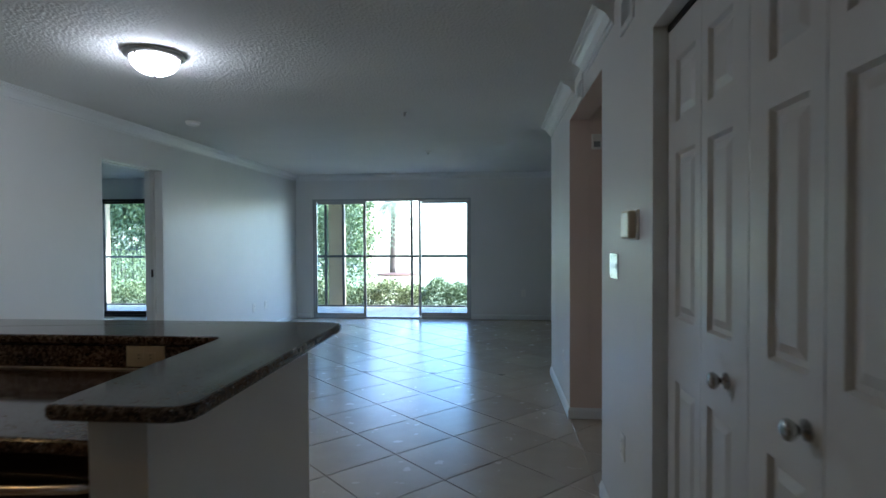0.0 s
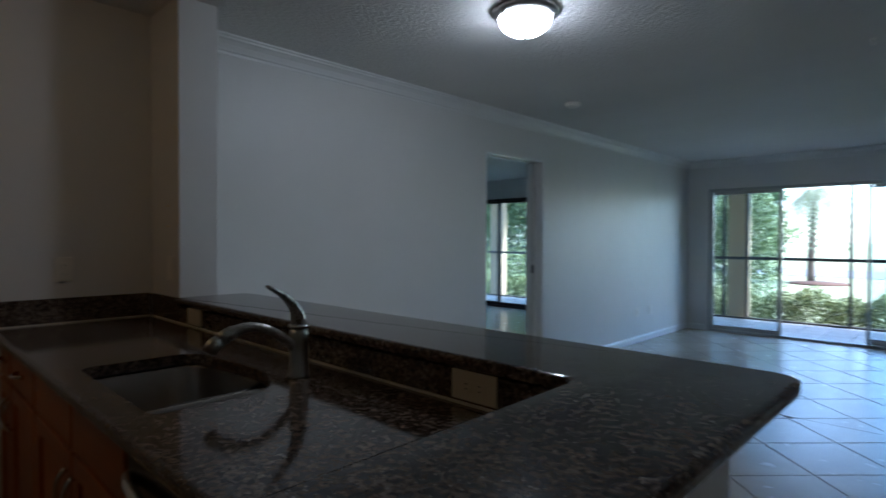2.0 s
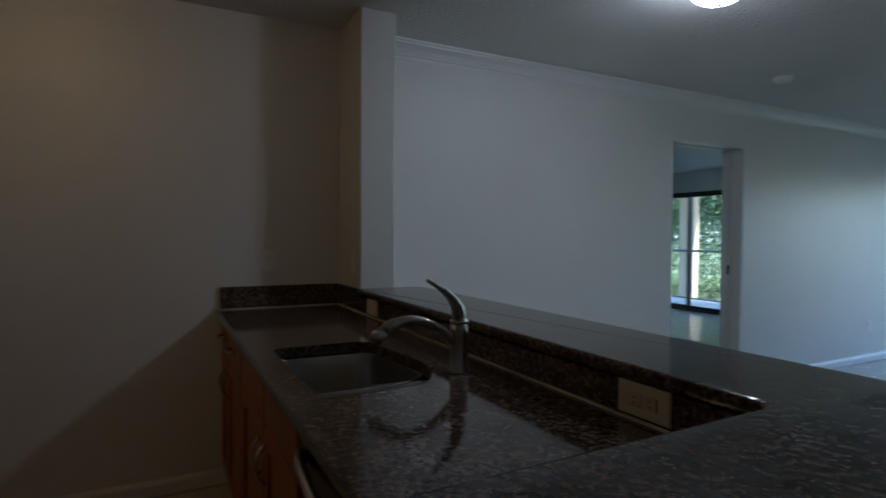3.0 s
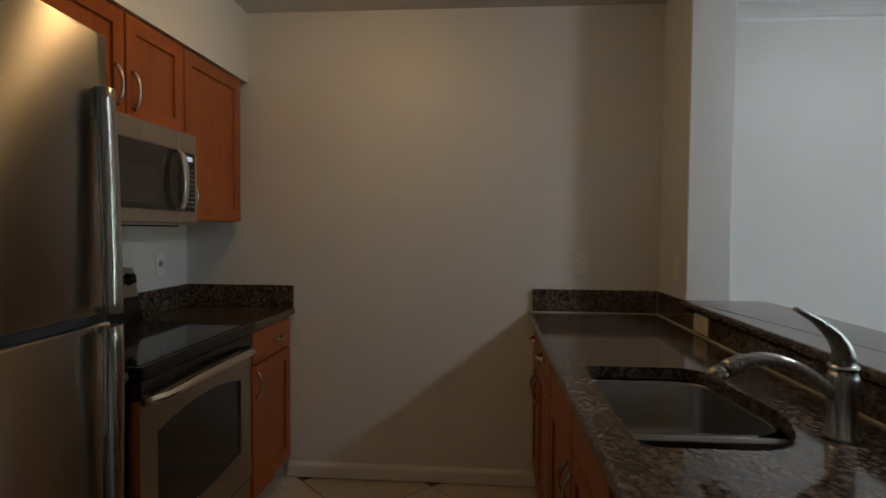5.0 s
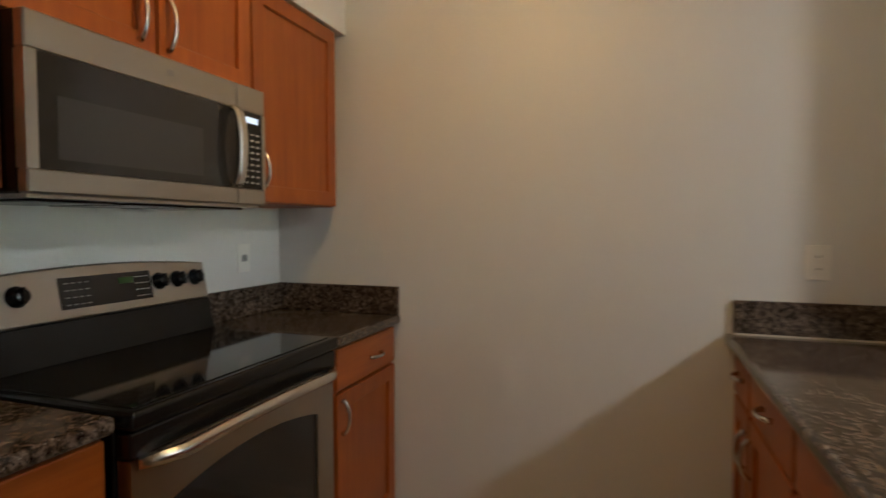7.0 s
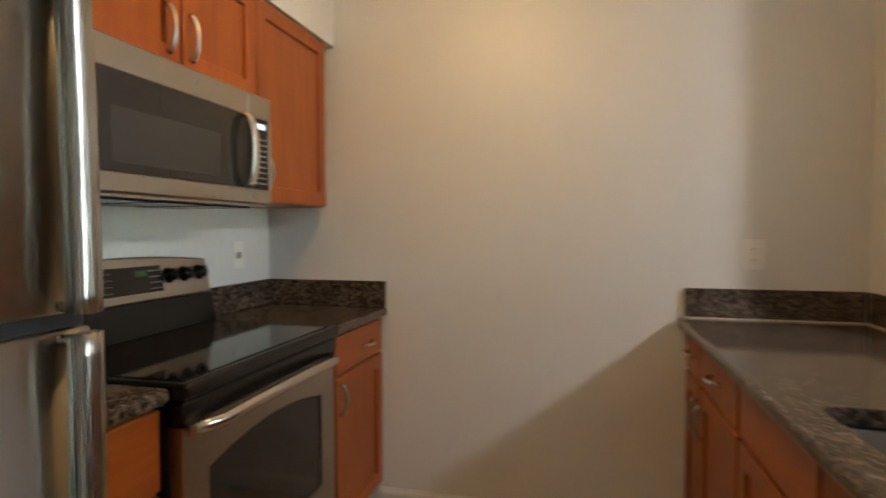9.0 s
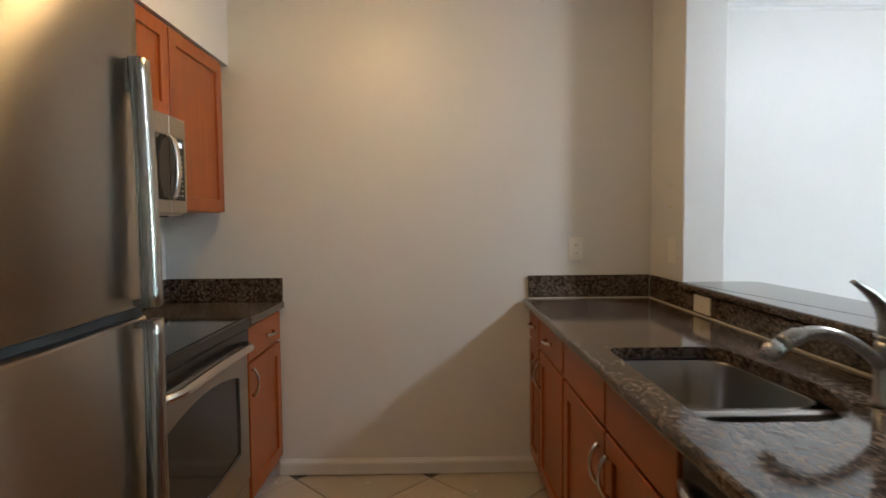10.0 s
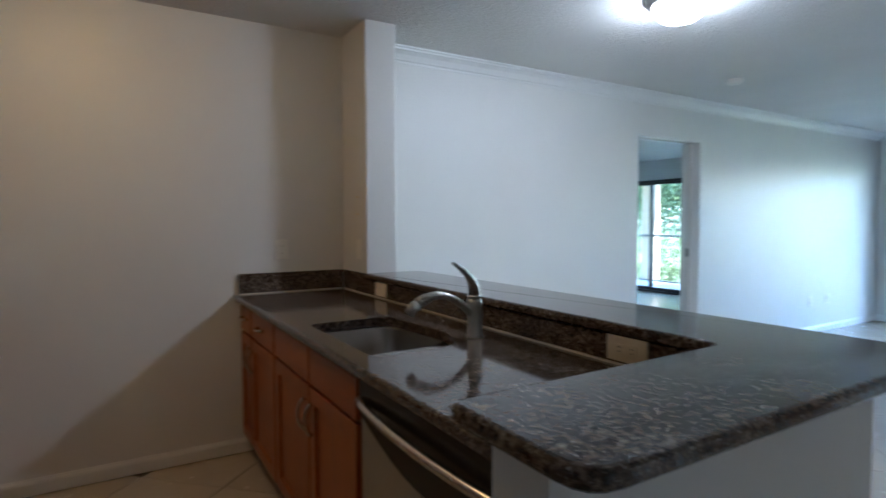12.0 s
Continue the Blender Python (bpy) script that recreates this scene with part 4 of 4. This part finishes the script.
part("cover", box(XR - 0.042, XR - 0.010, 2.390, 2.520, 1.360, 1.470, 0.010, 3), ALMOND, th)
for y0, y1, z0, z1 in ((3.74, 3.98, 2.24, 2.40), (2.46, 2.68, 2.24, 2.40)):
    vt = thing("air_vent", (XR, (y0 + y1) / 2, z0), "white slatted air vent high on the wall", "air vent")
    bm = box(XR - 0.012, XR - 0.0005, y0, y0 + 0.03, z0, z1, 0.002, 1)
    bx(bm, XR - 0.012, XR - 0.0005, y1 - 0.03, y1, z0, z1, 0.002, 1)
    bx(bm, XR - 0.012, XR - 0.0005, y0 + 0.03, y1 - 0.03, z0, z0 + 0.03, 0.002, 1)
    bx(bm, XR - 0.012, XR - 0.0005, y0 + 0.03, y1 - 0.03, z1 - 0.03, z1, 0.002, 1)
    part("frame", bm, TRIM, vt)
    part("backing", box(XR - 0.003, XR - 0.0006, y0 + 0.03, y1 - 0.03, z0 + 0.03, z1 - 0.03), RUBBER, vt)
    for k in range(6):
        z = z0 + 0.042 + k * (z1 - z0 - 0.084) / 5
        part("slat", box(XR - 0.010, XR - 0.003, y0 + 0.03, y1 - 0.03, z - 0.004, z + 0.001), TRIM, vt)

# ---- ceiling things ----


def flush_light(x, y, glass, label, k=1.0):
    """A round flush light; k scales its width and depth."""
    def turned(prof):
        return lathe([(r * k, z * k) for r, z in prof], (x, y, CEILZ - 0.0005), 48)
    cl = thing("ceiling_light", (x, y, CEILZ), label, "ceiling light")
    part("rim", turned([(0, 0), (0.185, 0), (0.188, -0.010), (0.182, -0.024), (0.165, -0.034), (0.150, -0.038), (0, -0.038)]), PEWTER, cl, "turned pewter rim")
    part("bowl", turned([(0, -0.039)] + [(0.146 * math.cos(radians(a)), -0.039 - 0.102 * math.sin(radians(a))) for a in range(0, 91, 9)]), glass, cl, "lit frosted glass bowl")
    part("finial", turned([(0, -0.1415), (0.012, -0.142), (0.014, -0.148), (0.006, -0.156), (0, -0.160)]), PEWTER, cl, "small metal finial")
    for a in (20, 140, 260):
        part("clip", lathe([(0, -0.034 * k), (0.011 * k, -0.034 * k), (0.012 * k, -0.046 * k), (0, -0.050 * k)], (x + 0.160 * k * math.cos(radians(a)), y + 0.160 * k * math.sin(radians(a)), CEILZ), 12), PEWTER, cl, "small knurled holding nut")


flush_light(-1.72, 3.27, BOWL, "flush ceiling light with a lit frosted bowl and pewter rim", 0.9)
flush_light(-2.18, 0.62, WARM_BOWL, "warm flush ceiling light over the kitchen aisle", 0.55)
sd = thing("smoke_detector", (-2.52, 5.07, CEILZ), "round white smoke detector on the ceiling", "smoke detector")
part("base", lathe([(0, 0), (0.066, 0), (0.066, -0.012), (0, -0.012)], (-2.52, 5.07, CEILZ - 0.0005), 32), PLATE, sd)
part("cover", lathe([(0, -0.0125), (0.060, -0.0125), (0.058, -0.028), (0.045, -0.036), (0, -0.038)], (-2.52, 5.07, CEILZ), 32), PLATE, sd)
for x, y, s_ in ((-0.57, 7.1, 1.0), (-0.51, 4.93, 0.45)):
    sp = thing("fire_sprinkler", (x, y, CEILZ), "small white fire sprinkler on the ceiling", "sprinkler")
    part("escutcheon", lathe([(0, 0), (0.040 * s_, 0), (0.036 * s_, -0.008), (0, -0.010)], (x, y, CEILZ - 0.0005), 24), PLATE, sp)
    part("head", lathe([(0, -0.010), (0.009, -0.010), (0.008, -0.035), (0.018 * s_, -0.037), (0.018 * s_, -0.040), (0, -0.040)], (x, y, CEILZ), 16), PLATE, sp, "white sprinkler head")

# ---- outside ----
setting("ground", box(-250, 250, YF + 0.18, 400, -1.2, -0.30), GRASS, "sunlit lawn", "lawn")
setting("porch_floor", box(-9.4, 3.4, YF + 0.182, 11.62, -0.34, -0.034), GROUT, "square pale porch tiles", "porch floor")
PORCH = bpy.data.objects["porch_floor"]
setting("porch_ceiling", box(-9.4, 3.4, YF + 0.182, 11.75, 2.62, 2.75), PALE, "pale painted porch ceiling", "ceiling")
bm = box(-9.4, 3.4, 11.36, 11.60, 2.36, 2.62)
setting("porch_beam", bm, STUCCO, "stucco beam along the porch edge", "beam")
setting("wall_porch_east", box(3.2, 3.4, YF + 0.182, 11.36, -0.03, 2.62), STUCCO, "stucco porch side wall", "wall")
setting("road", box(-250, 250, 30, 37, -0.30, -0.285), ROAD, "pale sunlit drive", "road")
for x in (-3.03, -8.35, 1.9):
    cmn = thing("porch_column", (x, 11.45, -0.03), "square beige stucco porch column", "column", "porch columns")
    part("shaft", box(x - 0.145, x + 0.145, 11.33, 11.60, -0.028, 2.358, 0.012, 2), STUCCO, cmn)
sc = thing("porch_screen", (-1.4, 11.40, 0), "dark bronze aluminium screen frame round the porch", "screen frame")
part("rail", box(-9.2, 3.2, 11.255, 11.295, 0.985, 1.035, 0.003, 1), BRONZE, sc)
part("sill", box(-9.2, 3.2, 11.255, 11.295, -0.028, 0.005, 0.003, 1), BRONZE, sc)
for x in (-3.215, -2.845, -1.42, 0.55, -5.2, -6.6, -8.14):
    part("post", box(x - 0.024, x + 0.024, 11.25, 11.30, 0.006, 0.984, 0.003, 1), BRONZE, sc)
    part("post", box(x - 0.024, x + 0.024, 11.25, 11.30, 1.036, 2.358, 0.003, 1), BRONZE, sc)
part("head", box(-9.2, 3.2, 11.30, 11.34, 2.30, 2.358, 0.003, 1), BRONZE, sc)


def leaves(count, place, size, seed, droop=0.0):
    """Many small leaves, each a bent diamond; place(rng) gives where one sits."""
    rng = np.random.default_rng(seed)
    vs, fs = [], []
    for i in range(count):
        p = place(rng)
        d = rng.normal(size=3)
        d[2] -= droop
        d /= np.linalg.norm(d)
        s = np.cross(d, rng.normal(size=3))
        s /= np.linalg.norm(s) + 1e-9
        up = np.cross(d, s)
        ln = size * rng.uniform(0.7, 1.4)
        k = len(vs)
        vs += [p, p + d * ln * 0.5 + s * ln * 0.28 + up * ln * 0.08, p + d * ln, p + d * ln * 0.5 - s * ln * 0.28 + up * ln * 0.08]
        fs += [(k, k + 1, k + 2), (k, k + 2, k + 3)]
    me = bpy.data.meshes.new("leaves")
    me.from_pydata([tuple(map(float, q)) for q in vs], [], fs)
    return me


def tree(x, y, height, spread, seed, count=5200, label="leafy broad-crowned tree on the lawn"):
    rng = np.random.default_rng(seed)
    z0 = -0.30
    ob = thing("tree", (x, y, z0), label, "tree")
    bm = tube([(x + 0.15 * math.sin(2.2 * u), y + 0.1 * math.sin(3 * u), z0 + height * 0.8 * u) for u in (k / 8 for k in range(9))], [0.17 * height / 6 * (1 - 0.85 * k / 8) for k in range(9)], 9)
    tips = []
    for k in range(11):
        u = 0.22 + 0.055 * k
        a = k * 2.4 + rng.uniform(-0.4, 0.4)
        ln = spread * rng.uniform(0.55, 1.0) * (1.15 - 0.6 * u)
        s = Vector((x, y, z0 + height * 0.8 * u))
        t = s + Vector((math.cos(a) * ln, math.sin(a) * ln, height * rng.uniform(0.05, 0.22)))
        tube([s, s.lerp(t, 0.5) + Vector((0, 0, 0.12)), t], [0.05 * height / 6, 0.035 * height / 6, 0.012], 6, bm)
        tips += [t, s.lerp(t, 0.6), s.lerp(t, 0.8) + Vector((0, 0, height * 0.06))]
    tips.append(Vector((x, y, z0 + height * 0.9)))
    part("trunk", bm, BARK, ob, "grey-brown trunk with limbs")
    cl_ = [(np.array(t), rng.uniform(0.35, 0.75) * spread * 0.42) for t in tips]

    def place(r):
        c_, rad = cl_[r.integers(len(cl_))]
        q = r.normal(size=3)
        q *= rad * r.uniform(0.3, 1.0) / np.linalg.norm(q)
        q[2] *= 0.75
        return c_ + q - np.array((x, y, z0))
    me = leaves(count, place, 0.12 * height / 6, seed + 1)
    me.materials.append(LEAF)
    cr = new("crown", me)
    cr.parent = ob
    tagged(cr, "loose clumps of bright green leaves", kind="stuff")


tree(-5.3, 19.4, 5.4, 1.7, 11, 9000)
tree(-10.6, 18.5, 6.8, 3.0, 12, 11000)
tree(-13.0, 20.5, 8.0, 4.2, 13, 13000)
tree(-17.5, 19.0, 7.4, 4.0, 14, 10000)
tree(-16.0, 25.0, 9.5, 5.0, 15, 6500)
tree(-11.0, 27.0, 8.0, 3.6, 16, 6000)
tree(-22.0, 27.0, 10.0, 5.4, 17, 6000)


def palm(x, y, height, seed):
    rng = np.random.default_rng(seed)
    z0 = -0.30
    ob = thing("palm_tree", (x, y, z0), "fan palm with a slim grey trunk", "palm tree")
    part("trunk", tube([(x + 0.1 * u * u, y, z0 + height * u) for u in (k / 10 for k in range(11))], [0.15 - 0.05 * k / 10 for k in range(11)], 10), BARK, ob)
    top = Vector((x + 0.1, y, z0 + height))
    for k in range(30):
        a = k * 2.399
        lift = rng.uniform(-0.5, 0.9)
        ln = rng.uniform(1.0, 1.7)
        bm = bmesh.new()
        pts = []
        for j in range(9):
            u = j / 8
            pts.append(top + Vector((math.cos(a) * ln * u, math.sin(a) * ln * u, lift * u - 1.7 * u * u)))
        tube(pts, [0.02 * (1 - 0.8 * j / 8) for j in range(9)], 5, bm)
        side = Vector((-math.sin(a), math.cos(a), 0))
        for j in range(2, 9):
            for s_ in (-1, 1):
                for m_ in (0.0, 0.5):
                    p = pts[j].lerp(pts[j - 1], m_)
                    fw = (pts[j] - pts[j - 1]).normalized()
                    t = p + side * s_ * 0.36 + fw * 0.22 + Vector((0, 0, -0.14))
                    bm.faces.new([bm.verts.new(p + fw * 0.03), bm.verts.new(t), bm.verts.new(p - fw * 0.03)])
        part("frond", bm, FROND, ob)
    return ob


palm(-4.5, 25.5, 3.5, 5)


def hedge(name, x0, x1, y0, y1, top, seed, count, label, size=0.05):
    ob = thing(name, ((x0 + x1) / 2, (y0 + y1) / 2, -0.30), label, "hedge")
    base = np.array(ob.location)

    def place(r):
        u = r.uniform(x0, x1)
        v_ = r.uniform(y0, y1)
        edge = (0.06 * math.sin(u * 5.1) + 0.05 * math.sin(u * 11.7 + 1)) * (1 + top)
        h = r.uniform(0, 1) ** 0.6 * (top + 0.30 + edge)
        return np.array((u, v_, -0.30 + h)) - base
    me = leaves(count, place, size, seed)
    me.materials.append(HEDGE)
    o = new("foliage", me)
    o.parent = ob
    tagged(o, "dense small glossy leaves", kind="stuff")
    bm = bmesh.new()
    rng = np.random.default_rng(seed)
    for k in range(int((x1 - x0) / 0.25)):
        x = x0 + 0.12 + k * 0.25
        y = (y0 + y1) / 2 + rng.uniform(-0.1, 0.1)
        tube([(x, y, -0.30), (x + rng.uniform(-0.1, 0.1), y, -0.30 + (top + 0.3) * 0.7)], [0.012, 0.005], 5, bm)
    tagged(part("stems", bm, BARK, ob, "thin brown stems"), kind="stuff")


hedge("hedge", -4.6, 2.6, 11.95, 12.75, 0.36, 31, 34000, "clipped low green hedge along the porch")
hedge("hedge", -11.2, -4.7, 11.95, 12.75, 0.34, 32, 24000, "clipped low green hedge along the porch")
hedge("shrub", -14.5, -9.2, 14.6, 15.8, 1.0, 33, 11000, "tall loose green shrubs before the fence")

hedge("shrub", -8.4, -3.95, 17.6, 19.2, 2.6, 34, 22000, "tall sunlit shrubs on the lawn", 0.10)
hedge("shrub", -18.0, -10.5, 17.6, 19.2, 3.0, 35, 22000, "dense tall shrubs behind the fence", 0.12)

# iron fence behind the shrubs
fn = thing("fence", (-13, 16.6, -0.30), "dark iron fence with upright bars", "fence")
for z in (-0.05, 1.05):
    part("fence_rail", box(-20, -8.4, 16.59, 16.62, z, z + 0.04), BRONZE, fn)
for k in range(90):
    x = -19.9 + k * 0.128
    part("bar", box(x - 0.009, x + 0.009, 16.622, 16.64, -0.28, 1.2), BRONZE, fn)

# planting bed
bm = lathe([(0, 0), (1.0, 0.0), (0.9, 0.06), (0.4, 0.10), (0, 0.11)], (-4.2, 25.2, -0.302), 28)
solo("mulch_bed", bm, MULCH, "round bed of brown bark mulch under the palm", "mulch bed")


# ---- tiles, laid last ----


def clip(poly, keep):
    """A polygon cut by the half planes a*x + b*y <= c."""
    for a, b_, c_ in keep:
        out = []
        for i, p in enumerate(poly):
            q = poly[(i + 1) % len(poly)]
            dp, dq = a * p[0] + b_ * p[1] - c_, a * q[0] + b_ * q[1] - c_
            if dp <= 0:
                out.append(p)
            if dp * dq < 0:
                t = dp / (dp - dq)
                out.append((p[0] + t * (q[0] - p[0]), p[1] + t * (q[1] - p[1])))
        poly = out
        if len(poly) < 3:
            return []
    return poly


def rim_mesh(poly, z0, z1, name):
    bm = prism(poly, z0, z1)
    es_ = [e_ for e_ in bm.edges if all(v_.co.z > z1 - 1e-5 for v_ in e_.verts)]
    bmesh.ops.bevel(bm, geom=es_, offset=0.0025, segments=1, affect="EDGES")
    me = bpy.data.meshes.new(name)
    bm.to_mesh(me)
    bm.free()
    return me


HALF, GAP = 0.344, 0.004
TX, TY = -0.707, 3.603
whole = rim_mesh([(HALF - GAP, 0), (0, HALF - GAP), (-HALF + GAP, 0), (0, -HALF + GAP)], -0.012, 0.0, "tile")
whole.materials.append(TILE)
rooms = [[(1, 0, XR), (-1, 0, -XL), (0, 1, 5.72), (0, -1, 2.6)], [(1, 0, 3.28), (-1, 0, -XL), (0, 1, YF + 0.02), (0, -1, -5.72)], [(1, 0, 3.0), (-1, 0, -XR), (0, 1, HALL_Y1), (0, -1, -HALL_Y0)]]
for i in range(-14, 16):
    for j in range(-22, 22):
        if (i + j) % 2:
            continue
        cx, cy = TX + i * HALF, TY + j * HALF
        sq = [(cx + HALF - GAP, cy), (cx, cy + HALF - GAP), (cx - HALF + GAP, cy), (cx, cy - HALF + GAP)]
        inside = any(all(a * p[0] + b_ * p[1] <= c_ for a, b_, c_ in room for p in sq) for room in rooms)
        if inside:
            t = new("tile", whole)
            t.location = (cx, cy, 0)
            t.parent = FLOOR
            continue
        for room in rooms:
            poly = clip(sq, room)
            if len(poly) >= 3:
                area = abs(sum(p[0] * q[1] - q[0] * p[1] for p, q in zip(poly, poly[1:] + poly[:1]))) / 2
                if area > 0.004:
                    local = [(p[0] - cx, p[1] - cy) for p in poly]
                    me = rim_mesh(local, -0.012, 0.0, "tile")
                    me.materials.append(TILE)
                    t = new("tile", me)
                    t.location = (cx, cy, 0)
                    t.parent = FLOOR
s_ = 0.34
sq = rim_mesh([(-s_ / 2 + 0.004, -s_ / 2 + 0.004), (s_ / 2 - 0.004, -s_ / 2 + 0.004), (s_ / 2 - 0.004, s_ / 2 - 0.004), (-s_ / 2 + 0.004, s_ / 2 - 0.004)], -0.04, -0.028, "porch_tile")
sq.materials.append(LANAI)
for i in range(31):
    for j in range(5):
        t = new("tile", sq)
        t.location = (-8.9 + i * s_, YF + 0.18 + 0.19 + j * s_, 0)
        t.parent = PORCH
